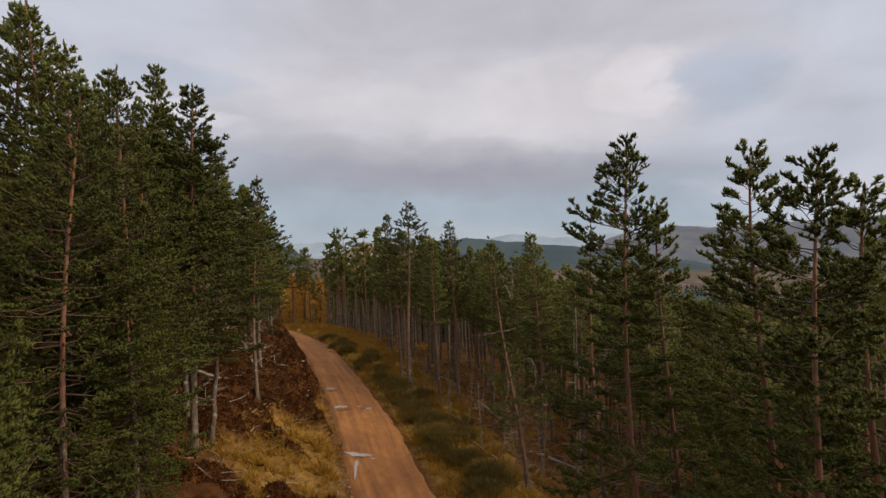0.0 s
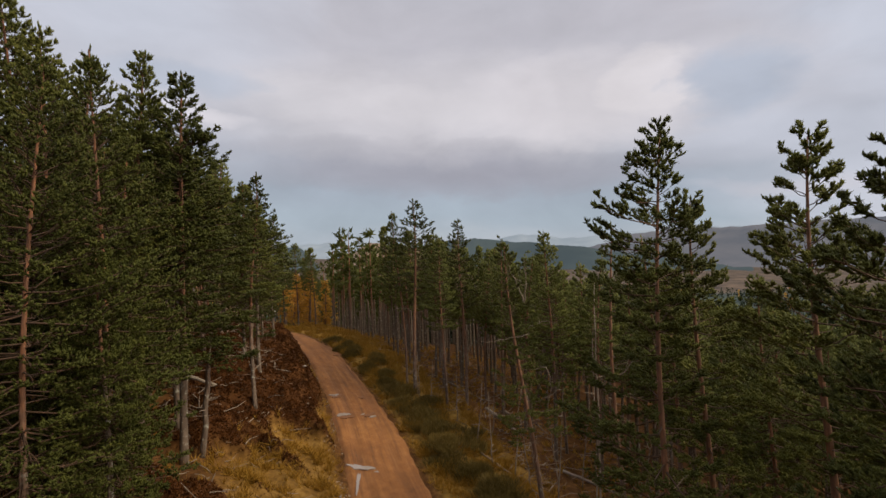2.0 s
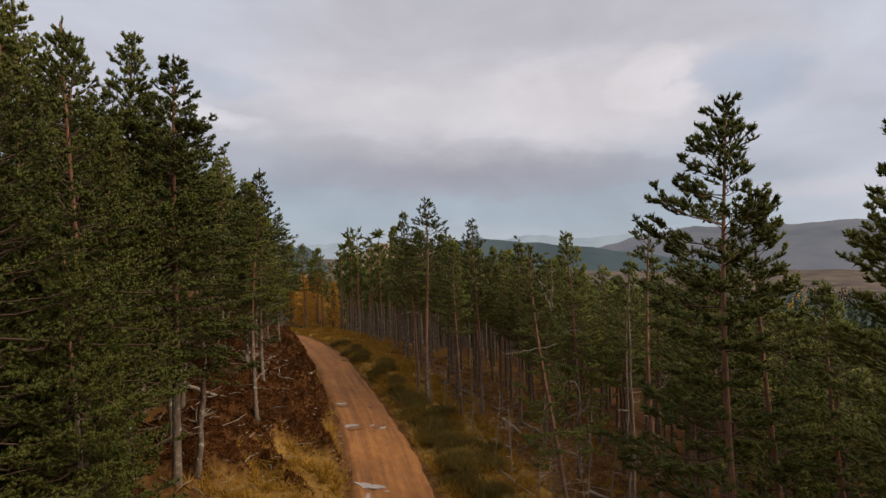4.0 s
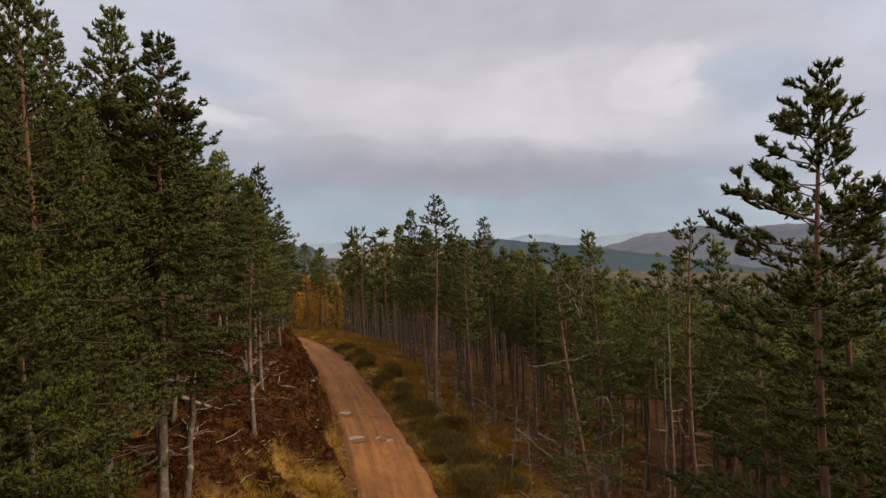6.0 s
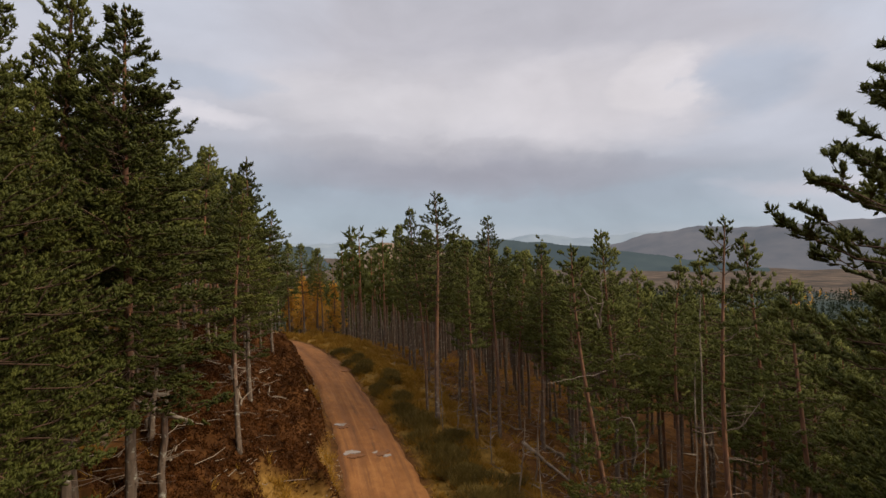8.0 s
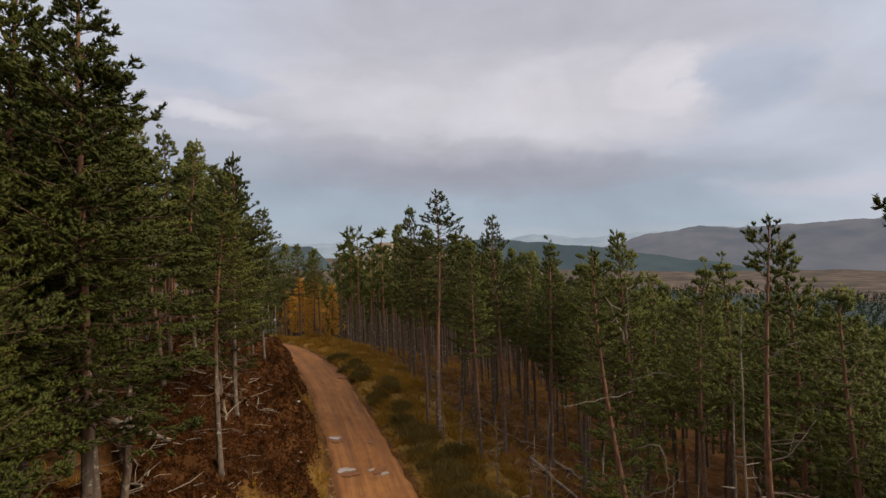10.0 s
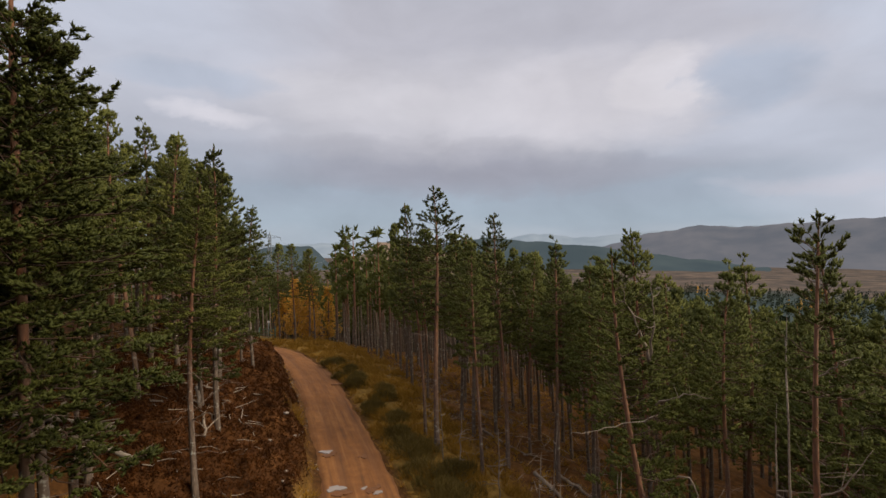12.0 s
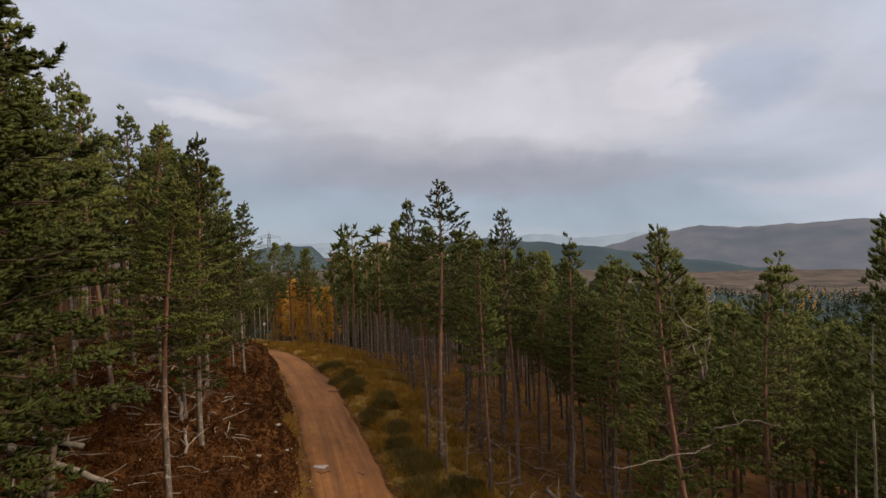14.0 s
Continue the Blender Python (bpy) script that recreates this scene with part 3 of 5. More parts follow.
def pine(name, seed, height, base, radius, shape="cone", detail=NEAR, girth=0.105, whorl=0.42, bend=0.38, dead=22, gaps=0.04, flag=0.0, bark=None, thin=1.0, taper=0.36, low=0.7):
    """A Scots pine at the origin: trunk, limbs, dead twigs below the crown, and a crown of needle shoots in layered sprays.
    taper: reach to the metre below the top; low: reach of the lowest branches; flag: how much further the crown reaches towards -x."""
    rng = np.random.default_rng(seed)
    tree = new(name)
    zs = np.linspace(-0.4, height, 18)
    ph = rng.uniform(0, 6.28, 4)
    sway = np.stack([bend * np.sin(zs / height * 3.3 + ph[0]) * zs / height, bend * np.sin(zs / height * 2.7 + ph[1]) * zs / height], 1)
    sway -= sway[0]
    rad = girth * (1 - np.clip(zs / height, 0, 1)) ** 0.75 + 0.012
    rad[0] *= 1.35
    rad[1] *= 1.1
    part("trunk", mesh_of("trunk", *tube(np.c_[sway, zs], rad, 9), bark or BARK, True), tree)
    at = lambda z: np.array([np.interp(z, zs, sway[:, 0]), np.interp(z, zs, sway[:, 1]), z])
    per_metre, ends, behind, long, fat, count, needle, width = detail
    open_crown = shape == "open"
    a0, a1, w0, w1 = [], [], [], []
    pos, way, size = [], [], []
    z, turn = base, 0.0
    tt = np.linspace(0, 1, 5)
    while z < height - 0.25:
        u = (z - base) / (height - base)
        if shape == "cone":
            reach = min(radius * (low + (1 - low) * min(1.0, u * 3.5)), taper * (height - z) * (0.72 + 0.28 * min(1.0, (height - z) / 2.5)) + 0.16)
        elif open_crown:
            reach = radius * (0.32 + 0.68 * (1 - u) ** 0.9) * (0.88 + 0.24 * math.sin(u * 11 + seed)) * min(1.0, 0.25 + 6 * (1 - u)) + 0.1
        else:
            reach = radius * math.sqrt(max(0.0, 1 - (2 * u - 0.8) ** 2 / 1.45)) * (1 - u) ** 0.35 * 0.95 + 0.12
        turn += rng.uniform(0.5, 1.2)
        number = int(rng.integers(4, 7) if open_crown or u > 0.8 else rng.integers(5, 8))
        for k in range(number):
            if rng.random() < gaps:
                continue
            a = turn + 2 * math.pi * k / number + rng.normal(0, 0.25)
            ln = reach * rng.uniform(0.62, 1.12) * (1 - flag * math.cos(a))
            rise = (-0.05 + 0.75 * u ** 2 if open_crown else -0.25 + 1.3 * u ** 2.2) + rng.normal(0, 0.12)
            o = at(z + rng.normal(0, 0.13))
            flat, perp = np.array([math.cos(a), math.sin(a), 0]), np.array([-math.sin(a), math.cos(a), 0])
            run = 1.0 / math.sqrt(1 + max(0.0, rise) ** 2)
            lift = (rise * tt - 0.14 * tt + 0.34 * tt * tt) * ln * run
            pts = o + flat * (ln * run * tt)[:, None] + np.c_[np.zeros((5, 2)), lift]
            pts[1:] += rng.normal(0, 0.035, (4, 3)) * ln
            rr = np.linspace(0.008 + 0.009 * ln, 0.004, 5)
            a0.append(pts[:-1])
            a1.append(pts[1:])
            w0.append(rr[:-1])
            w1.append(rr[1:])
            m = max(2, int(round(ln * per_metre * thin)))
            q = np.append(rng.uniform(0.34 if open_crown else 0.22, 0.98, m), 1.0)
            hand = np.append(np.where(np.arange(m) % 2 == 0, 1.0, -1.0), 0.0)
            root = np.stack([np.interp(q, tt, pts[:, i]) for i in range(3)], 1)
            reach_out = (0.5 * ln * (1.12 - q) + 0.12) * rng.uniform(0.55, 1.1, m + 1)
            reach_out[-1] = 0.05
            head = flat * rng.uniform(0.5, 1.0, (m + 1, 1)) + perp * (hand * rng.uniform(0.5, 1.1, m + 1))[:, None] + np.array([0, 0, 0.12 + 0.5 * u])
            head = unit(head + rng.normal(0, 0.12, (m + 1, 3)))
            tip = root + head * reach_out[:, None]
            if detail in (FINE, NEAR):
                a0.append(root)
                a1.append(tip)
                w0.append(np.full(m + 1, 0.006))
                w1.append(np.full(m + 1, 0.003))
            # needles all along the outer part of each twig
            for f in (0.22, 0.6):
                pos.append(root + (tip - root) * f)
                way.append(head + [0, 0, 0.15] + rng.normal(0, 0.22, (m + 1, 3)))
                size.append(np.clip(reach_out * 0.5 / long, 0.5, 1.7))
            # a cluster of shoots at each end, one or two behind it
            for e in range(ends):
                pos.append(tip - head * (0.02 * e))
                way.append(head * (0.75 if e else 0.9) + [0, 0, 0.55 + 0.5 * u] + rng.normal(0, 0.15 if e == 0 else 0.6, (m + 1, 3)))
                size.append(rng.uniform(0.7, 1.15, m + 1))
            for e in range(behind):
                back = rng.uniform(0.15, 0.95, (m + 1, 1))
                pos.append(root + (tip - root) * back)
                way.append(head * 0.5 + [0, 0, 0.6] + rng.normal(0, 0.5, (m + 1, 3)))
                size.append(rng.uniform(0.6, 1.0, m + 1))
        z += whorl * (1.15 if detail in (MID, FAR) else 1.0) * rng.uniform(0.75, 1.25) * (1 - 0.5 * u)
    m = 9
    pos.append(at(height - 0.08) + np.c_[rng.normal(0, 0.025, (m, 2)), -np.linspace(0, 1.0, m)])
    way.append(np.tile([0, 0, 1.0], (m, 1)) + np.c_[rng.normal(0, 0.24, (m, 2)), np.zeros(m)] * np.minimum(1, np.arange(m))[:, None])
    size.append(np.full(m, 0.26 / long))
    twigs = sticks(np.concatenate(a0), np.concatenate(a1), np.concatenate(w0), np.concatenate(w1))
    part("branchwork", mesh_of("branchwork", *twigs, LIMB, True), tree)["kind"] = "stuff"
    pos, way, size = np.concatenate(pos), unit(np.concatenate(way)), np.concatenate(size)
    v, f, solid = shoots(rng, pos, way, size * long, np.minimum(size, 1.3) * fat, count, needle, width, detail in (MID, FAR))
    me = mesh_of("crown", v, f, NEEDLES)
    me.polygons.foreach_set("use_smooth", np.arange(len(f)) < solid)
    part("crown", me, tree)
    if dead:
        twigs = []
        for _ in range(dead):
            zz = rng.uniform(1.2, base + 0.6)
            a, ln = rng.uniform(0, 6.28), rng.uniform(0.3, 1.2)
            kk = np.linspace(0, 1, 4)[:, None]
            d = np.array([math.cos(a), math.sin(a), rng.uniform(-0.45, 0.25)])
            pts = at(zz) + d * ln * kk + rng.normal(0, 0.06, (4, 3)) * kk
            twigs.append(tube(pts, np.linspace(0.014, 0.004, 4), 3, False))
        part("deadwood", mesh_of("deadwood", *join(twigs), TWIG), tree, "dry leafless grey twigs")["kind"] = "stuff"
    return tree


KINDS = {
    "cone_a": dict(seed=1, height=13, base=3.4, radius=2.6, shape="cone", thin=1.2),
    "cone_b": dict(seed=2, height=13, base=4.0, radius=2.2, shape="cone", thin=1.45, low=0.85),
    "cone_c": dict(seed=3, height=13, base=3.0, radius=2.6, shape="cone", taper=0.4),
    "cone_d": dict(seed=31, height=12, base=2.3, radius=2.2, shape="cone", low=0.5),
    "frail": dict(seed=33, height=6, base=3.4, radius=1.1, shape="open", gaps=0.45, girth=0.11, dead=40, whorl=0.5),
    "skirt_a": dict(seed=23, height=13, base=0.9, radius=2.6, shape="cone", girth=0.09, taper=0.4, thin=0.85),
    "bush_a": dict(seed=14, height=9, base=0.8, radius=2.1, shape="round", girth=0.11, whorl=0.42, detail=FINE),
    "tall_a": dict(girth=0.095, bark=BARK_RED, seed=4, height=12, base=5.9, radius=1.6, shape="cone", dead=34, detail=MID),
    "tall_b": dict(girth=0.095, bark=BARK_RED, seed=5, height=12, base=6.6, radius=1.5, shape="cone", dead=36, gaps=0.12, detail=MID),
    "tall_c": dict(girth=0.095, seed=6, height=12, base=5.0, radius=1.8, shape="cone", dead=30, detail=MID),
    "midc_a": dict(seed=12, height=13, base=3.2, radius=2.1, shape="cone", detail=MID),
    "midc_b": dict(seed=13, height=13, base=4.6, radius=2.1, shape="cone", detail=MID),
    "midc_c": dict(seed=17, height=12, base=1.8, radius=2.4, shape="cone", detail=MID),
    "crest_a": dict(bark=BARK_RED, seed=21, height=12, base=6.4, radius=1.6, taper=0.5, shape="cone", detail=NEAR, dead=18, whorl=0.45),
    "open_a": dict(bark=BARK_RED, seed=7, height=13, base=4.4, radius=1.9, shape="open", whorl=0.52, gaps=0.03, girth=0.085, detail=FINE, flag=0.3, thin=1.5),
    "open_b": dict(bark=BARK_RED, seed=8, height=13, base=3.6, radius=2.1, shape="open", whorl=0.48, gaps=0.05, girth=0.1, detail=FINE, flag=0.1, thin=1.4),
    "edge_a": dict(bark=BARK_RED, seed=16, height=12, base=6.4, radius=1.2, shape="open", whorl=0.5, girth=0.09, dead=45, gaps=0.25, thin=0.8),
    "crook": dict(bark=BARK_RED, seed=19, height=12, base=3.4, radius=1.7, shape="open", whorl=0.5, girth=0.1, dead=60, gaps=0.3, flag=-0.2),
    "cone_e": dict(seed=32, height=12, base=6.1, radius=2.1, shape="cone", low=0.85, thin=1.35, gaps=0.0),
    "far_a": dict(seed=9, height=12, base=5.2, radius=1.7, shape="cone", detail=FAR, whorl=0.42, dead=8),
    "far_b": dict(seed=10, height=12, base=6.0, radius=1.6, shape="cone", detail=FAR, whorl=0.42, dead=8, taper=0.42),
    "far_c": dict(seed=15, height=12, base=5.6, radius=1.7, shape="cone", detail=FAR, whorl=0.42, dead=8, gaps=0.1),
}
MADE = {}


def plant(kind, x, y, height, lean=(0.0, 0.0), turn=0.0, wide=1.0, label="", group=""):
    """Sets a tree of that kind with its foot at x, y; lean: how far its top stands off its foot."""
    own = KINDS[kind]["height"]
    k = height / own
    z = ground_z(x, y) - 0.05
    tilt = Matrix(((1, 0, lean[0] / height, 0), (0, 1, lean[1] / height, 0), (0, 0, 1, 0), (0, 0, 0, 1)))
    lx, ly = math.degrees(math.atan2(-lean[1], height)), math.degrees(math.atan2(lean[0], height))
    m = pose(x, y, z, lx, ly, 0) @ pose(0, 0, 0, 0, 0, turn) @ Matrix.Diagonal((k * wide, k * wide, k, 1))
    if kind not in MADE:
        MADE[kind] = pine("pine_tree", **KINDS[kind])
        ob = MADE[kind]
        ob.matrix_basis = m
    else:
        src = MADE[kind]
        keep = src.matrix_basis.copy()
        src.matrix_basis = Matrix.Identity(4)
        ob = copy_thing(src, m)
        src.matrix_basis = keep
    tagged(ob, label or LABELS[kind[:4]], "pine tree", group or "pines along the track")
    return ob


LABELS = {
    "cone": "dense dark green conical Scots pine with low branches",
    "skir": "dense Scots pine with green branches down to the ground",
    "cres": "tall Scots pine with a bare orange trunk and pointed crown",
    "frai": "stunted half-dead pine with a few green tufts",
    "bush": "bushy blue-green young pine with foliage to the ground",
    "midc": "dense conical Scots pine with drooping lower branches",
    "croo": "crooked Scots pine with a sparse crown and pale dead branches",
    "edge": "thin wind-bent Scots pine with many dead branches",
    "tall": "tall Scots pine with a bare grey-orange trunk and high crown",
    "open": "Scots pine with an open layered crown and orange limbs",
    "far_": "slender plantation pine with a bare trunk in the dense stand",
}

# foot x, y, top x, y, z, kind, width
KEY = [
    (-10.6, 18.9, -10.75, 18.85, 16.8, "cone_a", 1.0), (-9.6, 19.8, -9.7, 19.7, 16.1, "cone_b", 1.2),
    (-12.1, 18.3, -12.35, 18.3, 16.4, "cone_c", 0.9), (-8.8, 14.5, -8.9, 14.4, 15.0, "skirt_a", 0.9), (-8.2, 13.7, -8.3, 13.7, 10.0, "bush_a", 0.8), (-8.9, 12.2, -9.0, 12.2, 14.2, "skirt_a", 0.9),
    (-11.5, 15.8, -11.7, 15.8, 16.5, "skirt_a", 1.0), (-12.8, 16.6, -12.95, 16.5, 18.0, "skirt_a", 0.9), (-14.6, 17.2, -14.9, 17.2, 18.4, "midc_a", 1.0), (-10.0, 15.9, -10.1, 15.9, 12.8, "skirt_a", 0.85),
    (-10.6, 29.7, -10.95, 29.7, 14.25, "cone_d", 1.0), (-12.35, 25.1, -12.4, 25.1, 8.4, "frail", 1.0), (-9.2, 25.4, -9.4, 25.4, 12.2, "cone_e", 1.1),
    (-13.5, 29.3, -14.4, 29.1, 15.65, "tall_a", 1.0), (-16.6, 35.1, -17.0, 35.1, 16.4, "tall_a", 1.1),
    (-14.8, 34.3, -15.2, 34.3, 15.8, "tall_c", 1.1), (-15.4, 36.2, -15.7, 36.2, 16.1, "midc_b", 0.9),
    (-10.9, 21.9, -11.1, 21.9, 14.6, "cone_e", 1.15), (-12.1, 21.0, -12.3, 21.0, 15.2, "cone_e", 1.1),
    (-13.7, 24.5, -13.9, 24.5, 16.8, "midc_b", 1.15), (-13.7, 26.4, -13.9, 26.4, 13.8, "tall_a", 0.9),
    (-10.3, 17.2, -10.4, 17.2, 13.6, "cone_b", 0.8), (-7.5, 7.8, -7.6, 7.8, 9.9, "bush_a", 0.9), (-5.55, 5.35, -5.6, 5.35, 10.9, "bush_a", 0.85),
    (-12.8, 38.4, -13.1, 38.4, 12.6, "tall_c", 1.1), (-14.6, 41.0, -14.9, 41.0, 12.4, "midc_a", 0.85), (-17.2, 45.0, -17.4, 45.0, 12.6, "midc_b", 0.9),
    (-19.5, 49.0, -19.8, 49.0, 12.4, "midc_a", 0.9),
    (-16.9, 31.8, -17.2, 31.8, 17.1, "tall_c", 0.9),
    (5.2, 12.9, 4.46, 12.9, 12.76, "open_a", 1.0), (6.8, 14.4, 6.3, 14.35, 11.26, "open_b", 1.0),
    (7.6, 11.2, 7.1, 11.2, 12.2, "open_b", 1.0), (6.4, 8.0, 5.8, 8.0, 11.5, "open_a", 1.0), (8.0, 8.9, 7.7, 8.9, 11.1, "open_b", 1.0),
    (6.6, 20.7, 5.72, 20.7, 10.93, "edge_a", 1.0), (8.9, 23.7, 8.44, 23.7, 10.55, "tall_c", 0.9),
    (3.5, 21.0, 2.1, 20.6, 10.3, "crook", 1.0), (5.4, 27.9, 4.98, 27.9, 10.9, "midc_a", 1.0),
    (-2.2, 33.6, -2.7, 34.5, 13.2, "crest_a", 1.1), (-2.9, 35.4, -3.6, 35.4, 12.5, "tall_b", 0.8), (1.0, 33.3, 0.7, 35.0, 12.0, "crest_a", 0.9),
    (-0.2, 31.7, -0.6, 31.7, 10.6, "tall_a", 0.9), (9.9, 30.1, 9.5, 30.1, 9.8, "tall_a", 1.0),
    (-17.0, 58.5, -17.4, 58.5, 10.6, "far_c", 1.1), (-19.2, 60.5, -19.5, 60.5, 10.7, "far_a", 1.1), (-15.0, 58.0, -15.3, 58.0, 10.2, "far_a", 1.0), (-16.2, 60.4, -16.5, 60.4, 9.8, "far_b", 0.9),
]


PLANTED = {}


def build_forest():
    rng = np.random.default_rng(42)
    taken = [(a[0], a[1]) for a in KEY]
    for k, (x, y, tx, ty, tz, kind, wide) in enumerate(KEY):
        PLANTED[(x, y)] = plant(kind, x, y, tz - ground_z(x, y), (tx - x, ty - y), 0.0 if kind[:4] in ("open", "edge", "croo") else 77.0 * k, wide)
    spots = [(x + rng.uniform(-0.6, 0.6), y + rng.uniform(-0.6, 0.6)) for x in np.arange(-60, 60, 1.85) for y in np.arange(-28, 124, 1.85)]
    spots = np.array(spots)
    s, _ = beside(spots[:, 0], spots[:, 1])
    n, rest, shade_trees = 0, [], []
    for (x, y), side in sorted(zip(map(tuple, spots), s), key=lambda q: math.hypot(q[0][0], q[0][1] - 10)):
        edge = 5.4 if y > 34 else 6.2
        if not (5.8 < side < 40 or -60 < side < -edge) or math.hypot(x, y - 6) < 8.5:
            continue
        if min((x - a) ** 2 + (y - b) ** 2 for a, b in taken) < 1.55 ** 2:
            continue
        # out of view, behind and beside the camera: trees added to shade the near forest
        if y < 5 or abs(math.atan2(x + 1, y - 4)) > radians(50):
            if math.hypot(x, y) < 32 and math.hypot(x, y - 3) > 8 and rng.random() < 0.6:
                shade_trees.append((x, y, rng.uniform(10.5, 12)))
            continue
        if 0 < side < 10.5 and y < 22:
            continue
        if -25 < x < -15.2 and 57 < y < 74 or -9 < x < -3.0 and 24 < y < 30:
            continue
        if -13.4 < x < -8 and 22 < y < 28.8 or -9.5 < side < 0 and y < 31:
            continue
        if side > 0 and y < 34 and rng.random() < (0.5 if side < 10 else 0.25) or -10 < side < 0 and y < 36 and rng.random() < 0.5 or side < -10 and rng.random() < 0.14:
            continue
        taken.append((x, y))
        away = math.hypot(x, y - 10)
        hgt = rng.uniform(10.0, 12.0) * (1 - 0.12 * (y > 45)) if side > 0 else rng.uniform(9.2, 10.9) - 0.3 * (x > 8)
        hgt += 0.9 * (side < -7.5 and y < 20)
        lean = (-0.03 * hgt + rng.normal(0, 0.28), rng.normal(0, 0.28))
        n += 1
        if n > 165:
            rest.append((x, y, hgt))
            continue
        if side > 0:
            kind = rng.choice(["far_a", "far_c"] if away > 27 else ["midc_a", "midc_c"] if y < 20 else ["midc_b", "tall_c"])
        elif away > 27:
            kind = rng.choice(["far_a", "far_b", "far_c"])
        else:
            kind = rng.choice(["midc_b", "tall_c", "tall_c"] if side < -7.5 and y < 21 else ["tall_a", "tall_c", "tall_c"] if side < -11 else ["tall_a", "tall_b", "tall_c"])
        plant(str(kind), x, y, hgt, lean, rng.uniform(0, 360), rng.uniform(0.9, 1.15))
    return shade_trees + rest


def build_stand(rest):
    """The back of the plantation, and the unseen trees added for shade, too many to count: thin stems and ragged
    crowns.
    """
    rng = np.random.default_rng(5)
    wood, cen, way = [], [], []
    for x, y, hgt in rest[:1700]:
        z = ground_z(x, y)
        top = np.array([x - 0.03 * hgt, y, z + hgt])
        foot = np.array([x, y, z - 0.2])
        wood.append(tube(np.stack([foot, (foot + top) / 2, top]), [0.12, 0.08, 0.02], 5, False))
        m = 30
        u = rng.uniform(0.45, 1.0, m)
        a, r = rng.uniform(0, 6.28, m), 1.5 * (1.05 - u) ** 0.6 * rng.uniform(0.3, 1.0, m)
        cen.append(foot + (top - foot) * u[:, None] + np.stack([r * np.cos(a), r * np.sin(a), rng.normal(0, 0.1, m)], 1))
        way.append(np.stack([0.5 * np.cos(a), 0.5 * np.sin(a), np.full(m, 0.6)], 1))
    c, w = np.concatenate(cen), np.concatenate(way)
    v, f = blades(rng, c, w, np.full(len(c), 0.6), 0.34, 4)
    stand = tagged(new("pine_stand"), "dense back rows of plantation pines, plus unseen shade trees behind and beside the view", "forest", kind="stuff")
    part("stems", mesh_of("stems", *join(wood), BARK, True), stand)["kind"] = "stuff"
    part("foliage", mesh_of("foliage", v, f, NEEDLES), stand)["kind"] = "stuff"


build_stand(build_forest())


# ---- larches beyond the bend ----
def larch(x, y, height, seed):
    rng = np.random.default_rng(seed)
    tree = tagged(new("larch_tree"), "golden autumn larch beyond the bend in the track", "larch tree", "larches beyond the bend")
    tree.matrix_basis = pose(x, y, ground_z(x, y))
    part("trunk", mesh_of("trunk", *tube([(0, 0, -0.2), (0.05, 0, height * 0.5), (0, 0, height)], [0.13, 0.08, 0.015], 7), TWIG, True), tree)
    # drooping sprays on bare limbs, with gaps between them
    limbs, c, w = [], [], []
    for z in np.arange(0.9, height - 0.3, 0.3):
        reach = 1.9 * (1.04 - z / height) ** 0.7
        for a in rng.uniform(0, 6.28, 5):
            if rng.random() < 0.2:
                continue
            ln = reach * rng.uniform(0.45, 1.15)
            d = np.array([math.cos(a), math.sin(a), 0.15])
            limbs.append(tube([(0, 0, z), d * ln * 0.5 + [0, 0, z], d * ln + [0, 0, z - 0.12 * ln]], [0.022, 0.014, 0.004], 3, False))
            q = rng.uniform(0.2, 1.0, 9)
            c.append(np.outer(q * ln, d) + [0, 0, z] + rng.normal(0, 0.13, (9, 3)))
            w.append(np.tile([0.5 * d[0], 0.5 * d[1], -0.3], (9, 1)) + rng.normal(0, 0.4, (9, 3)))
    part("branchwork", mesh_of("branchwork", *join(limbs), TWIG), tree)["kind"] = "stuff"
    c, w = np.concatenate(c), np.concatenate(w)
    v, f = blades(rng, c, w, np.full(len(c), 0.22), 0.06, 8)
    part("crown", mesh_of("crown", v, f, LARCH), tree)


for k, (lx, ly) in enumerate([(-17.6, 65), (-19.3, 66.2), (-18.4, 68.5), (-20.6, 68.6), (-16.2, 67.4), (-22.3, 70.2)]):
    larch(lx, ly, 7.4 - 0.6 * (k % 3), 300 + k)


# ---- ground cover ----
def scatter(rng, n, x0, x1, y0, y1):
    x, y = rng.uniform(x0, x1, n), rng.uniform(y0, y1, n)
    s, _ = beside(x, y)
    s = np.where(s < 0, s - narrow(y), s)
    h, near, _ = land(x, y)
    return x, y, s, h, near


def domes(rng, c, wide, tall):
    """Low uneven cushions, many at once: a crown point, a shoulder ring and a skirt ring."""
    n, k = len(c), 7
    a = np.arange(k)[None] * 2 * np.pi / k + rng.uniform(0, 6.28, (n, 1))
    v = np.empty((n, 1 + 2 * k, 3))
    v[:, 0] = c + np.c_[rng.normal(0, 0.1, (n, 2)) * wide[:, None], tall]
    for ring, (r, h) in enumerate(((0.6, 0.78), (1.0, -0.15))):
        q = wide[:, None] * r * rng.uniform(0.75, 1.25, (n, k))
        v[:, 1 + ring * k:1 + (ring + 1) * k] = c[:, None] + np.stack([q * np.cos(a), q * np.sin(a), tall[:, None] * h * rng.uniform(0.8, 1.15, (n, k))], -1)
    f = [(0, 1 + i, 1 + (i + 1) % k) for i in range(k)]
    for i in range(k):
        j = (i + 1) % k
        f += [(1 + i, 1 + k + i, 1 + k + j), (1 + i, 1 + k + j, 1 + j)]
    f = np.array(f)
    return v.reshape(-1, 3), (f[None] + (1 + 2 * k) * np.arange(n)[:, None, None]).reshape(-1, 3)


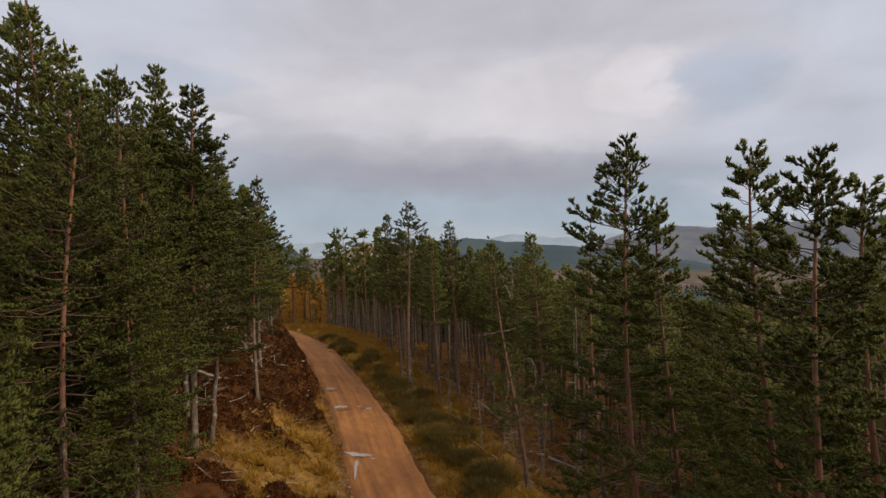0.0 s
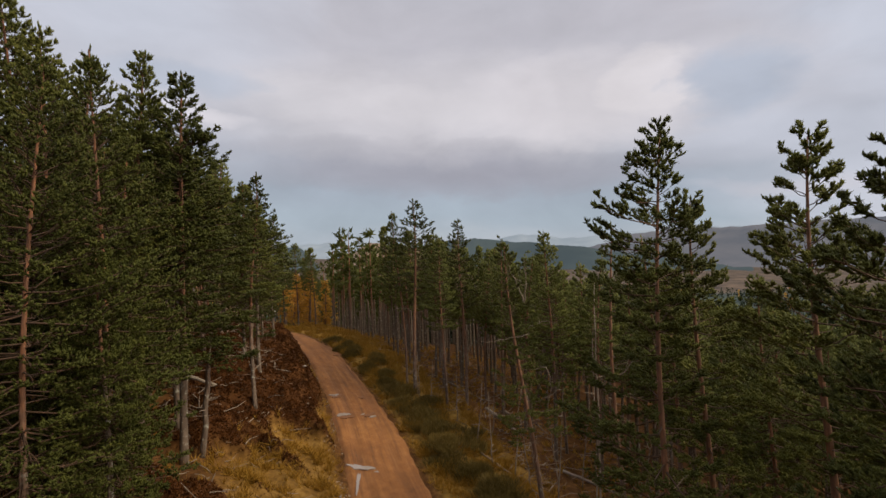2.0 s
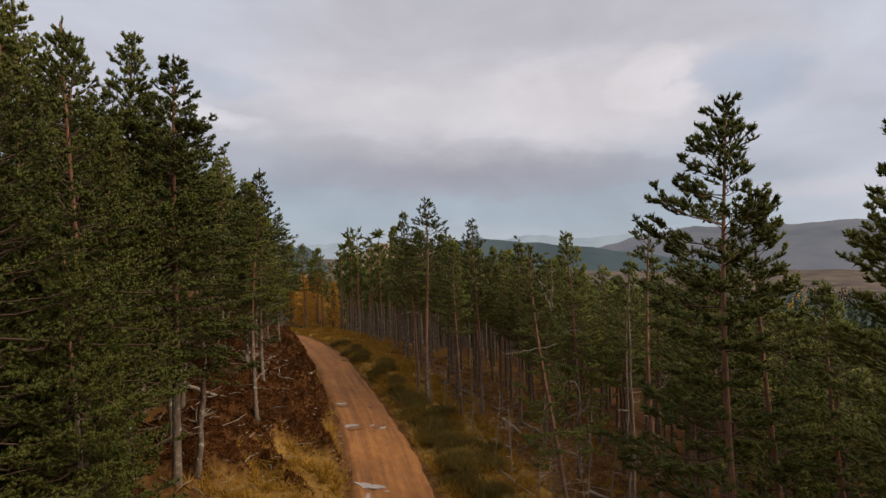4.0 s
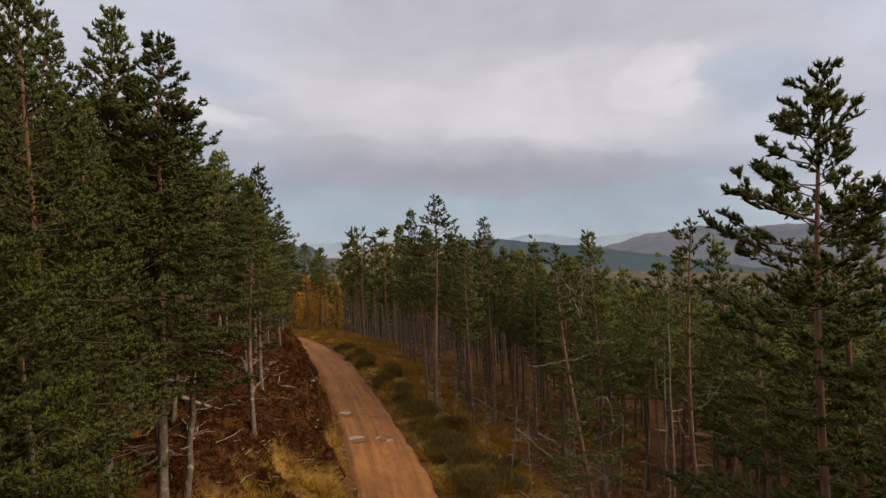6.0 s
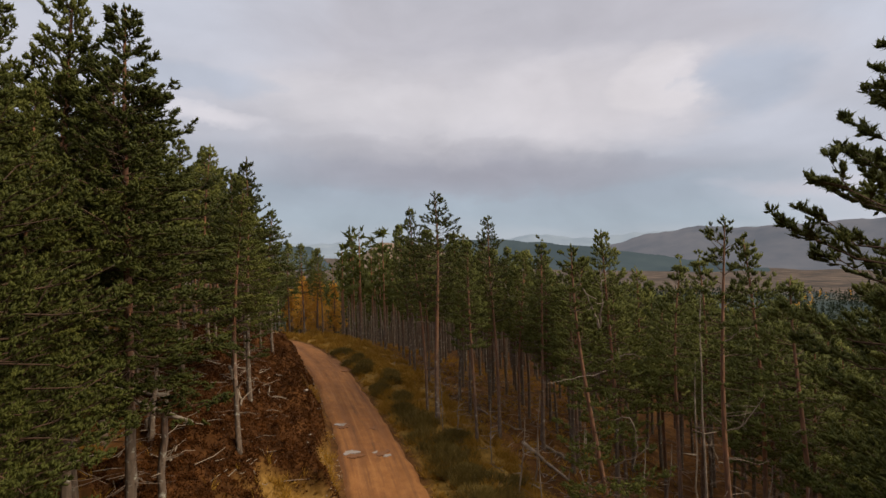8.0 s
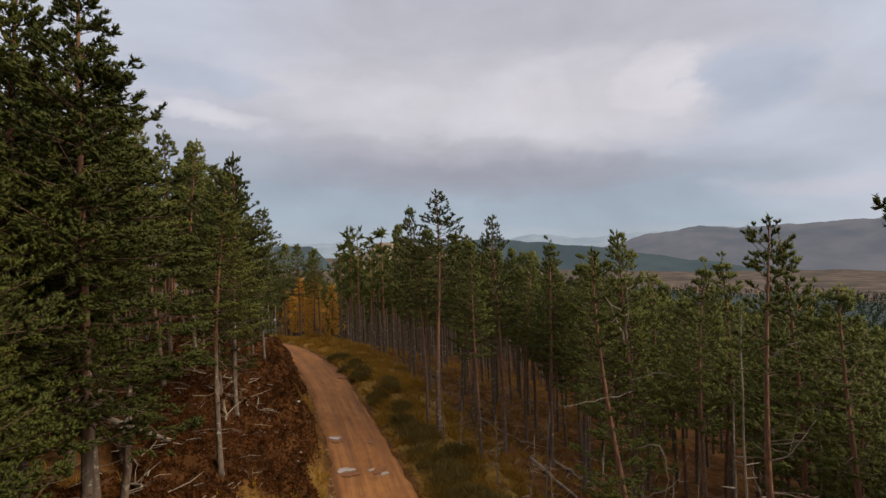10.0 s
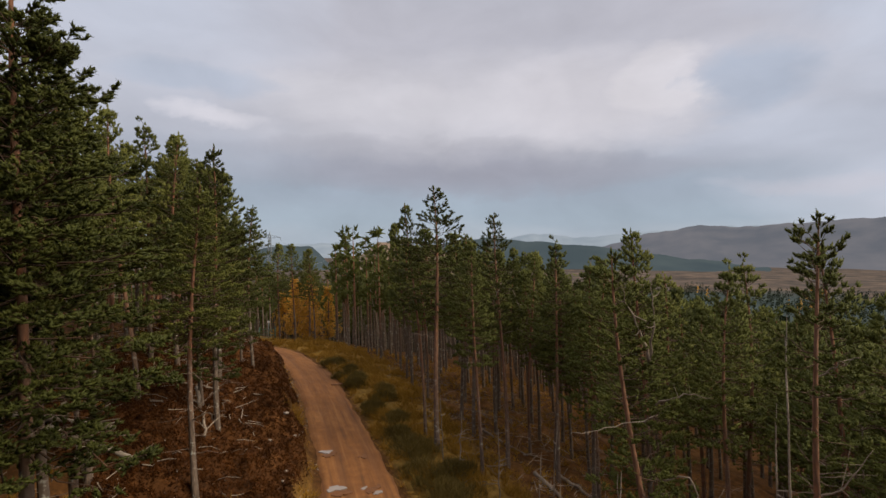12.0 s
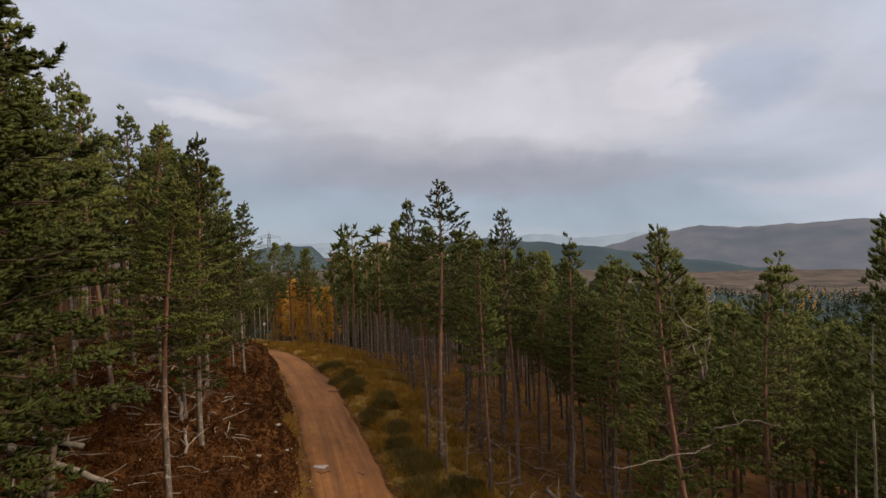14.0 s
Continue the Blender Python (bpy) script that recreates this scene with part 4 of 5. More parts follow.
def build_heather():
    rng = np.random.default_rng(61)
    x, y, s, h, near = scatter(rng, 420000, -22, 0, 16, 54)
    keep = (rng.random(len(x)) < near[1]) & (s > 1.9) & (rng.random(len(x)) < np.clip(1.35 - y / 60, 0.3, 1))
    c = np.stack([x, y, h - 0.02], 1)[keep]
    w = unit(np.tile([0, 0, 1.0], (len(c), 1)) + rng.normal(0, 0.45, (len(c), 3)))
    v, f = blades(rng, c, w, rng.uniform(0.08, 0.16, len(c)), 0.05, 3, 0.8, 0.4)
    tagged(new("heather", mesh_of("heather", v, f, HEATHER)), "dark red-brown heather mounds beside the track", "heather", kind="stuff")


def build_grass():
    rng = np.random.default_rng(62)
    x, y, s, h, near = scatter(rng, 95000, -24, 10, 12, 60)
    clump = step(-0.5, 0.6, waves(x, y, 1.7, 71))
    keep = (np.abs(s) > 1.72) & (rng.random(len(x)) < (near[0] * clump + 0.06) * (1 - near[1]))
    c = np.stack([x, y, h - 0.02], 1)[keep]
    w = np.tile([0, 0, 1.0], (len(c), 1)) + rng.normal(0, 0.2, (len(c), 3)) + np.array([-0.25, 0, 0])
    v, f = blades(rng, c, w / np.linalg.norm(w, axis=1)[:, None], rng.uniform(0.2, 0.42, len(c)) * (0.8 + 0.7 * clump[keep]), 0.034, 11, 0.66, 0.15)
    tagged(new("grass", mesh_of("grass", v, f, GRASS)), "tawny autumn moor grass along the verges", "grass", kind="stuff")


def shrub(x, y, wide, tall, seed):
    """A low dark bush of upright twigs."""
    rng = np.random.default_rng(seed)
    ob = new("shrub")
    ob.matrix_basis = pose(x, y, ground_z(x, y))
    m = 420
    tall *= 0.8
    lumps = rng.normal(0, 0.5, (5, 2)) * wide
    pick = rng.integers(0, 5, m)
    xy = lumps[pick] + rng.normal(0, 0.3, (m, 2)) * wide
    hh = tall * np.exp(-(xy ** 2).sum(1) / (wide * wide * 1.2)) * rng.uniform(0.1, 1.0, m)
    c = np.c_[xy, hh]
    w = np.c_[xy / wide * 0.3 + rng.normal(0, 0.15, (m, 2)), np.full(m, 0.9)]
    v, f = blades(rng, c, w, np.full(m, 0.26), 0.018, 11, 0.45)
    stems = [tube([(0.1 * math.cos(q), 0.1 * math.sin(q), -0.1), (0.5 * wide * math.cos(q), 0.5 * wide * math.sin(q), tall * 0.7)], [0.02, 0.006], 4, False) for q in rng.uniform(0, 6.28, 9)]
    part("stems", mesh_of("stems", *join(stems), TWIG), ob)["kind"] = "stuff"
    part("foliage", mesh_of("foliage", v, f, BROOM), ob)
    tagged(ob, "low dark green shrub among the verge grass", "shrub", "shrubs on the verge")


build_heather()
build_grass()
for k, q in enumerate([(-1.4, 29.3, 0.8, 0.6), (-0.8, 28.0, 0.7, 0.6), (0.4, 24.6, 0.9, 0.7), (1.0, 23.4, 0.8, 0.6), (-0.2, 26.0, 0.7, 0.5), (-5.6, 40.3, 0.6, 0.5), (-5.9, 41.6, 0.5, 0.5), (-3.2, 33.0, 0.7, 0.6),
                       (-2.4, 31.6, 0.8, 0.6), (-7.9, 43.8, 0.6, 0.5), (-1.7, 30.6, 0.6, 0.5), (-4.6, 37.0, 0.5, 0.4), (-8.9, 46.0, 0.5, 0.4), (1.6, 22.0, 0.7, 0.5)]):
    shrub(*q, 400 + k)
for k, (sy, off) in enumerate([(18.5, 3.6), (20.2, 3.4), (21.4, 4.3), (25.6, 3.6), (27.2, 4.2), (29.8, 3.2), (31.2, 4.0), (33.6, 3.1), (35.2, 2.5), (38.4, 2.2), (42.8, 2.0), (45.0, 2.0), (48.5, 2.1)]):
    shrub(float(np.interp(sy, ROAD[:, 1], ROAD[:, 0])) + off, sy, 0.95 - 0.35 * (sy > 34), 0.62 - 0.15 * (sy > 34), 430 + k)


# ---- the valley below ----
def build_far_woods():
    """Woods on the valley side, far off: ragged conical crowns, a few of them golden."""
    rng = np.random.default_rng(77)
    n = 7600
    az, r = np.radians(rng.uniform(-26, 50, n)), rng.uniform(105 ** 0.6, 1000 ** 0.6, n) ** (1 / 0.6)
    x, y = -1 + r * np.sin(az), 8 + r * np.cos(az)
    patch = waves(x, y, 210, 5) + 0.5 * waves(x, y, 70, 6)
    keep = ((r < 330) | (az > 0.17) & (r < 900) & (patch > -0.75) | (patch > 0.15 - 0.4 * (1 - step(500, 900, r)))) & (np.hypot((x - 274) / 70, (y - 442) / 120) > 1) & (np.hypot(x + 78, y - 212) > 14)
    x, y, r = x[keep], y[keep], r[keep]
    h = land(x, y)[0]
    gold = (rng.random(len(x)) < 0.05) & (r > 140) | (np.hypot(x - 44, y - 172) < 9)
    for name, some, mat, label in (("far_wood", ~gold, FAR_WOOD, "dark conifer woods across the valley side"), ("far_larch_wood", gold, LARCH, "golden autumn larches scattered in the valley woods")):
        k = int(some.sum())
        m = 14
        tall = rng.uniform(8, 13, k)
        u = rng.uniform(0.05, 1.0, (k, m))
        a, q = rng.uniform(0, 6.28, (k, m)), 2.2 * (1.05 - u) ** 0.8 * rng.uniform(0.3, 1.0, (k, m))
        c = np.stack([x[some][:, None] + q * np.cos(a), y[some][:, None] + q * np.sin(a), h[some][:, None] + u * tall[:, None]], -1).reshape(-1, 3)
        w = np.stack([0.5 * np.cos(a), 0.5 * np.sin(a), 0 * a + 0.6], -1).reshape(-1, 3)
        v, f = blades(rng, c, w, np.full(len(c), 1.6), 1.1, 3)
        tagged(new(name, mesh_of(name, v, f, mat)), label, "forest", kind="stuff")


build_far_woods()


# ---- dead wood ----
def wobble(rng, a, b, n, much):
    t = np.linspace(0, 1, n)[:, None]
    p = np.array(a, float) * (1 - t) + np.array(b, float) * t
    return p + rng.normal(0, much, (n, 3)) * (np.sin(np.pi * t) ** 0.7)


def dead_branch(tree, points, thick):
    """A bare grey branch on a standing tree, through points in the world."""
    m = tree.matrix_basis.inverted()
    local = np.array([(m @ Vector(p))[:] for p in points])
    k = np.linspace(0, 1, len(local))
    fine = np.stack([np.interp(np.linspace(0, 1, 11), k, local[:, i]) for i in range(3)], 1)
    rng = np.random.default_rng(int(abs(points[0][0]) * 100 + abs(points[-1][2]) * 10))
    fine[1:-1] += rng.normal(0, 0.025, (9, 3))
    pieces = [tube(fine, np.linspace(thick, 0.006, 11), 5)]
    for j in (4, 6, 8):
        d = rng.normal(0, 0.25, 3)
        pieces.append(tube([fine[j], fine[j] + d * 0.6, fine[j] + d + [0, 0, 0.08]], [thick * 0.4, thick * 0.25, 0.004], 3, False))
    part("dead_branch", mesh_of("dead_branch", *join(pieces), DEAD_WOOD, True), tree, "bare weathered grey branch")


crook, edge, broken = PLANTED[(3.5, 21.0)], PLANTED[(6.6, 20.7)], PLANTED[(1.0, 33.3)]
dead_branch(crook, [(2.75, 20.7, 7.9), (2.45, 20.6, 8.7), (2.1, 20.5, 9.5)], 0.05)
dead_branch(crook, [(2.75, 20.7, 8.0), (2.8, 20.6, 8.8), (2.72, 20.5, 9.6)], 0.035)
dead_branch(crook, [(2.95, 20.8, 6.8), (2.0, 20.6, 6.6), (1.1, 20.3, 6.6)], 0.016)
dead_branch(crook, [(2.9, 20.8, 7.0), (3.4, 20.6, 7.3), (3.9, 20.5, 7.25)], 0.025)
dead_branch(crook, [(3.1, 20.9, 5.4), (3.6, 20.7, 5.6), (3.75, 20.6, 4.9), (3.6, 20.6, 4.0)], 0.025)
dead_branch(crook, [(3.2, 20.9, 4.2), (3.9, 20.7, 4.6), (4.2, 20.6, 5.4)], 0.022)
dead_branch(crook, [(3.2, 20.9, 3.4), (3.7, 20.7, 3.0), (4.0, 20.6, 3.6)], 0.022)
dead_branch(edge, [(6.1, 20.7, 5.2), (6.5, 20.5, 5.5), (6.95, 20.4, 6.3)], 0.028)
dead_branch(edge, [(6.0, 20.7, 7.6), (6.4, 20.5, 8.0), (6.7, 20.4, 8.1)], 0.022)
dead_branch(edge, [(6.2, 20.7, 4.2), (5.8, 20.5, 4.5), (5.5, 20.4, 5.2)], 0.022)
dead_branch(broken, [(0.8, 34.6, 8.4), (1.3, 34.4, 8.3), (1.7, 34.2, 7.2)], 0.04)
dead_branch(broken, [(0.8, 34.6, 8.6), (0.5, 34.4, 8.0), (0.35, 34.3, 7.4)], 0.03)
dead_branch(broken, [(0.9, 34.4, 6.2), (1.5, 34.1, 6.5), (1.9, 34.0, 6.3)], 0.025)
dead_branch(PLANTED[(-2.2, 33.6)], [(-2.4, 34.0, 6.0), (-3.1, 33.8, 6.3), (-3.6, 33.7, 6.2)], 0.022)
dead_branch(PLANTED[(-13.5, 29.3)], [(-14.0, 29.2, 9.2), (-14.7, 29.0, 9.5), (-15.4, 28.9, 9.3)], 0.03)
dead_branch(PLANTED[(-9.2, 25.4)], [(-9.3, 25.4, 5.0), (-8.7, 25.2, 5.3), (-8.1, 25.1, 5.2)], 0.025)


def dead_stem(x, y, top, thick, seed, label, lean=(0.0, 0.0), name="dead_tree"):
    """A dead standing stem with a splintered end and a few snapped stubs."""
    rng = np.random.default_rng(seed)
    z = ground_z(x, y)
    ob = tagged(new(name), label, "dead tree")
    ob.matrix_basis = pose(x, y, z)
    hgt = top - z
    pts = wobble(rng, (0, 0, -0.2), (lean[0], lean[1], hgt * 0.88), 9, 0.03)
    part("trunk", mesh_of("trunk", *tube(pts, np.linspace(thick, thick * (0.72 if name != "dead_tree" else 0.4), 9), 9), BARK if name == "snag" else DEAD_WOOD, True), ob)
    tip = [tube(np.array([pts[-1] - [0, 0, 0.05], pts[-1] + [thick * 0.4 * math.cos(a), thick * 0.4 * math.sin(a), hgt * 0.12 * q]]), [thick * 0.42, 0.006], 4) for a, q in zip((0.3, 2.2, 4.3), (1.0, 0.6, 0.35))]
    part("broken_tip", mesh_of("broken_tip", *join(tip), BLEACHED), ob, "pale splintered broken end")
    for q in rng.uniform(0.25, 0.9, 4):
        p = pts[0] + (pts[-1] - pts[0]) * q
        a = rng.uniform(0, 6.28)
        d = np.array([math.cos(a), math.sin(a), 0.2]) * rng.uniform(0.15, 0.5)
        part("stub", mesh_of("stub", *tube([p, p + d * 0.6, p + d], [0.022, 0.014, 0.006], 5), DEAD_WOOD), ob)


dead_stem(-9.2, 20.3, 6.45, 0.115, 501, "broken grey pine snag with a splintered pale tip", (0.36, -0.2), "snag")
dead_stem(-15.0, 27.4, 4.9, 0.16, 502, "short grey weathered stump in the heather", (0.1, 0), "stump")
dead_stem(-12.4, 25.2, 3.9, 0.13, 503, "pale broken stump beside the fallen trunk", (-0.15, 0), "stump")
dead_stem(5.55, 20.35, 8.95, 0.04, 504, "thin bleached dead stem standing among the pines", (-0.3, 0))
dead_stem(5.5, 20.75, 7.1, 0.035, 505, "thin bleached dead stem standing among the pines", (-0.2, 0))
dead_stem(9.75, 24.1, 6.2, 0.045, 506, "thin bleached dead stem standing among the pines", (-0.2, 0))
for k, (sx, sy, tall, lx) in enumerate([(1.9, 24.6, 3.4, -0.2), (2.7, 23.3, 4.2, 0.3), (3.3, 22.5, 3.0, -0.4), (4.3, 22.1, 4.6, 0.2), (4.7, 23.6, 3.6, -0.5), (1.3, 27.2, 3.2, 0.25), (0.4, 29.6, 2.8, -0.1),
                                     (7.6, 22.6, 4.4, 0.9), (8.3, 21.9, 3.8, -0.8), (-1.2, 31.6, 2.6, 0.1), (-1.9, 32.6, 3.0, -0.15), (2.2, 28.9, 4.0, 0.2), (3.9, 25.6, 3.6, -0.3), (5.8, 24.4, 4.2, 0.4)]):
    dead_stem(sx, sy, ground_z(sx, sy) + tall, 0.03, 530 + k, "thin grey dead sapling at the edge of the stand", (lx, 0.1))
dead_stem(-8.0, 55.0, 7.5, 0.07, 508, "pale leaning dead stem at the edge of the stand", (-1.2, 0))


def fallen(points, thick, seed, label, stubs=5, wood=None):
    """A fallen trunk resting on the ground, with broken side branches."""
    rng = np.random.default_rng(seed)
    (x0, y0), (x1, y1) = points
    t = np.linspace(0, 1, 10)
    x, y = x0 + (x1 - x0) * t + rng.normal(0, 0.04, 10), y0 + (y1 - y0) * t + rng.normal(0, 0.04, 10)
    z = land(x, y)[0]
    rest_on = np.poly1d(np.polyfit(t, z, 1))(t)
    z = rest_on + max(0.0, float((z - rest_on).max())) * 0.6 + thick * 0.7
    ob = tagged(new("fallen_log"), label, "log", "fallen logs")
    ob.matrix_basis = pose(x0, y0, z[0])
    p = np.stack([x - x0, y - y0, z - z[0]], 1)
    part("trunk", mesh_of("trunk", *tube(p, np.linspace(thick, thick * 0.55, 10), 8), wood or DEAD_WOOD, True), ob)
    for k in rng.integers(2, 10, stubs):
        d = np.array([*rng.normal(0, 0.35, 2), abs(rng.normal(0.25, 0.2))])
        part("branch", mesh_of("branch", *tube([p[k], p[k] + d * 0.6, p[k] + d + [0.05, 0.03, 0]], [thick * 0.3, thick * 0.2, 0.006], 4), wood or DEAD_WOOD), ob)


fallen([(-17.6, 27.4), (-12.6, 26.7)], 0.14, 511, "long bleached fallen pine trunk in the heather", 4, BLEACHED)
fallen([(-14.6, 26.3), (-11.2, 26.1)], 0.13, 512, "bleached fallen trunk beside a broken stump", 3, BLEACHED)
fallen([(1.4, 25.8), (3.8, 21.4)], 0.05, 513, "thin pale fallen pole on the slope")
fallen([(2.2, 33.2), (3.8, 29.6)], 0.09, 514, "grey fallen trunk on the forest floor")
fallen([(3.4, 34.2), (5.0, 31.8)], 0.09, 515, "grey fallen trunk on the forest floor")
fallen([(5.2, 25.6), (8.6, 23.8)], 0.08, 516, "grey fallen trunk on the forest floor", 7)
fallen([(-0.2, 37.6), (2.2, 36.0)], 0.06, 517, "thin pale fallen pole on the slope")
fallen([(-12.2, 31.2), (-10.4, 28.4)], 0.08, 518, "grey fallen trunk in the heather", 6)
fallen([(-14.6, 32.0), (-12.0, 32.6)], 0.06, 519, "thin pale fallen pole in the heather")
fallen([(-11.8, 24.2), (-10.2, 22.8)], 0.06, 520, "thin pale fallen pole in the heather")


def build_brash():
    """Snapped twigs and small branches strewn on both sides."""
    rng = np.random.default_rng(88)
    x, y, s, h, near = scatter(rng, 3300, -24, 12, 16, 50)
    keep = ((s > 4.0) & (s < 17) | (s < -4.6) & (s > -15)) & (rng.random(len(x)) < 0.75)
    pieces = []
    for px, py, pz in zip(x[keep], y[keep], h[keep]):
        a, ln = rng.uniform(0, 6.28), rng.uniform(0.25, 1.3)
        d = np.array([math.cos(a) * ln, math.sin(a) * ln, rng.normal(0.05, 0.12) * ln])
        p = np.array([px, py, pz + 0.08])
        pieces.append(tube([p, p + d * 0.5 + rng.normal(0, 0.06, 3), p + d], [0.02, 0.015, 0.005], 3, False))
    tagged(new("brash", mesh_of("brash", *join(pieces), DEAD_WOOD)), "bleached dead twigs strewn over the forest floor", "dead wood", kind="stuff")


build_brash()


# ---- on the track ----
def track_z(x, y):
    return float(beside(x, y)[1][0])


WATER = water_material()
MUD = plain_material("wet_mud", [(0.1, 0.038, 0.012), (0.15, 0.058, 0.017), (0.22, 0.088, 0.025)], 5.0, 0.8, 0.6, 0.03)


def pool(name, x, y, wide, long, turn, seed, mat, lift, label, category):
    """A thin lens of water or mud with a ragged rim."""
    rng = np.random.default_rng(seed)
    a = np.arange(36) * 2 * np.pi / 36
    k = 1 + 0.3 * np.sin(2 * a + rng.uniform(0, 6)) + 0.2 * np.sin(3 * a + rng.uniform(0, 6)) + 0.14 * np.sin(5 * a + rng.uniform(0, 6)) + 0.1 * np.sin(9 * a + rng.uniform(0, 6))
    rim = np.stack([wide * k * np.cos(a), long * k * np.sin(a), np.zeros(36)], 1)
    v = np.concatenate([[(0, 0, 0)], rim * 0.97, rim + [0, 0, -0.03]])
    f = [(0, 1 + i, 1 + (i + 1) % 36) for i in range(36)] + [(1 + i, 37 + i, 37 + (i + 1) % 36, 1 + (i + 1) % 36) for i in range(36)]
    ob = new(name, mesh_of(name, v, f, mat))
    ob.matrix_basis = pose(x, y, track_z(x, y) + lift, 0, 0, turn)
    return tagged(ob, label, category, kind="structure" if category == "puddle" else "")


for k, q in enumerate([(-4.1, 24.5, 0.5, 0.26, -20), (-3.95, 23.2, 0.1, 0.75, 8), (-7.3, 33.3, 0.22, 0.24, 0), (-6.1, 30.3, 0.28, 0.28, 10), (-4.45, 30.15, 0.17, 0.2, 0), (-5.0, 30.4, 0.1, 0.16, 0), (-3.3, 24.1, 0.14, 0.05, 0)]):
    pool("water", *q, 600 + k, WATER, 0.066, "shallow puddle reflecting the sky on the track", "puddle")
for k, q in enumerate([(-7.05, 33.1, 0.28, 0.3, 0), (-5.62, 33.15, 0.22, 0.34, 0), (-5.85, 30.0, 0.3, 0.32, 0), (-4.65, 30.4, 0.24, 0.4, 0), (-9.2, 43.4, 0.45, 0.16, 20), (-9.0, 44.4, 0.4, 0.16, 20)]):
    pool("mud_patch", *q, 620 + k, MUD, 0.061, "dark wet mud in a pothole of the track", "mud")


def build_stones():
    rng = np.random.default_rng(91)
    spots = [(-9.0, 33.0, 0.16), (-7.85, 31.4, 0.17), (-9.15, 31.2, 0.14), (-7.7, 31.0, 0.1), (-8.4, 32.2, 0.12)]
    for _ in range(34):
        yy = rng.uniform(20, 50)
        xx = float(np.interp(yy, ROAD[:, 1], ROAD[:, 0])) - rng.uniform(1.7, 3.2)
        spots.append((xx, yy, rng.uniform(0.04, 0.1)))
    for n, (x, y, r) in enumerate(spots):
        bm = bmesh.new()
        bmesh.ops.create_icosphere(bm, subdivisions=1, radius=r * 0.8)
        ph = rng.uniform(0, 6, 3)
        for v in bm.verts:
            v.co *= 1 + 0.22 * math.sin(v.co.x / r * 2.1 + ph[0]) + 0.18 * math.sin(v.co.y / r * 2.7 + ph[1])
            v.co.z *= 0.6
        me = bpy.data.meshes.new("stone")
        bm.to_mesh(me)
        bm.free()
        me.materials.append(STONE)
        ob = new("stone", me)
        ob.matrix_basis = pose(x, y, ground_z(x, y) + r * 0.25, 0, 0, rng.uniform(0, 360))
        tagged(ob, "pale angular stone at the edge of the track", "stone", "stones along the track")


def build_gravel():
    """Loose stones washed out along the foot of the heather bank."""
    rng = np.random.default_rng(92)
    x, y, s, h, near = scatter(rng, 26000, -16, 0, 18, 52)
    keep = (s > 1.45) & (s < 2.5) & (rng.random(len(x)) < 0.55 * step(-0.1, 0.7, waves(x, y, 3.5, 95)) + 0.05)
    c = np.stack([x, y, h - 0.01], 1)[keep]
    v, f = domes(rng, c, rng.uniform(0.015, 0.06, len(c)), rng.uniform(0.015, 0.05, len(c)))
    tagged(new("gravel", mesh_of("gravel", v, f, STONE)), "loose pale stones along the foot of the bank", "gravel", kind="stuff")


build_stones()
build_gravel()


# ---- beyond the bend ----
def build_gate():
    x, y = -21.2, 60.2
    z = ground_z(x, y)
    gate = tagged(new("field_gate"), "green metal bar gate beside the track", "gate")
    gate.matrix_basis = pose(x, y, z, 0, 0, 12)
    paint = plain_material("green_paint", [(0.05, 0.11, 0.07), (0.08, 0.16, 0.1)], 3.0, 0.5, 0.1)
    for px in (0.0, 1.5):
        part("post", mesh_of("post", *tube([(px, 0, -0.3), (px, 0, 1.3)], [0.06, 0.06], 8), paint, True), gate)
    for h in (0.3, 0.55, 0.8, 1.1):
        part("bar", mesh_of("bar", *tube([(0, 0, h), (1.5, 0, h)], [0.025, 0.025], 6), paint, True), gate)
    sx, sy = -20.2, 60.0
    sign = tagged(new("sign"), "small white notice board on a thin post", "sign")
    sign.matrix_basis = pose(sx, sy, ground_z(sx, sy), 0, 0, 15)
    part("post", mesh_of("post", *tube([(0, 0, -0.3), (0, 0, 1.9)], [0.035, 0.035], 8), STEEL, True), sign)
    bm = bmesh.new()
    bmesh.ops.create_cube(bm, size=1, matrix=Matrix.LocRotScale((0, -0.05, 1.75), None, (0.22, 0.03, 0.2)))
    bmesh.ops.bevel(bm, geom=bm.edges[:], offset=0.006, segments=1, affect="EDGES")
    me = bpy.data.meshes.new("board")
    bm.to_mesh(me)
    bm.free()
    me.materials.append(WHITE)
    part("board", me, sign, "plain white board")


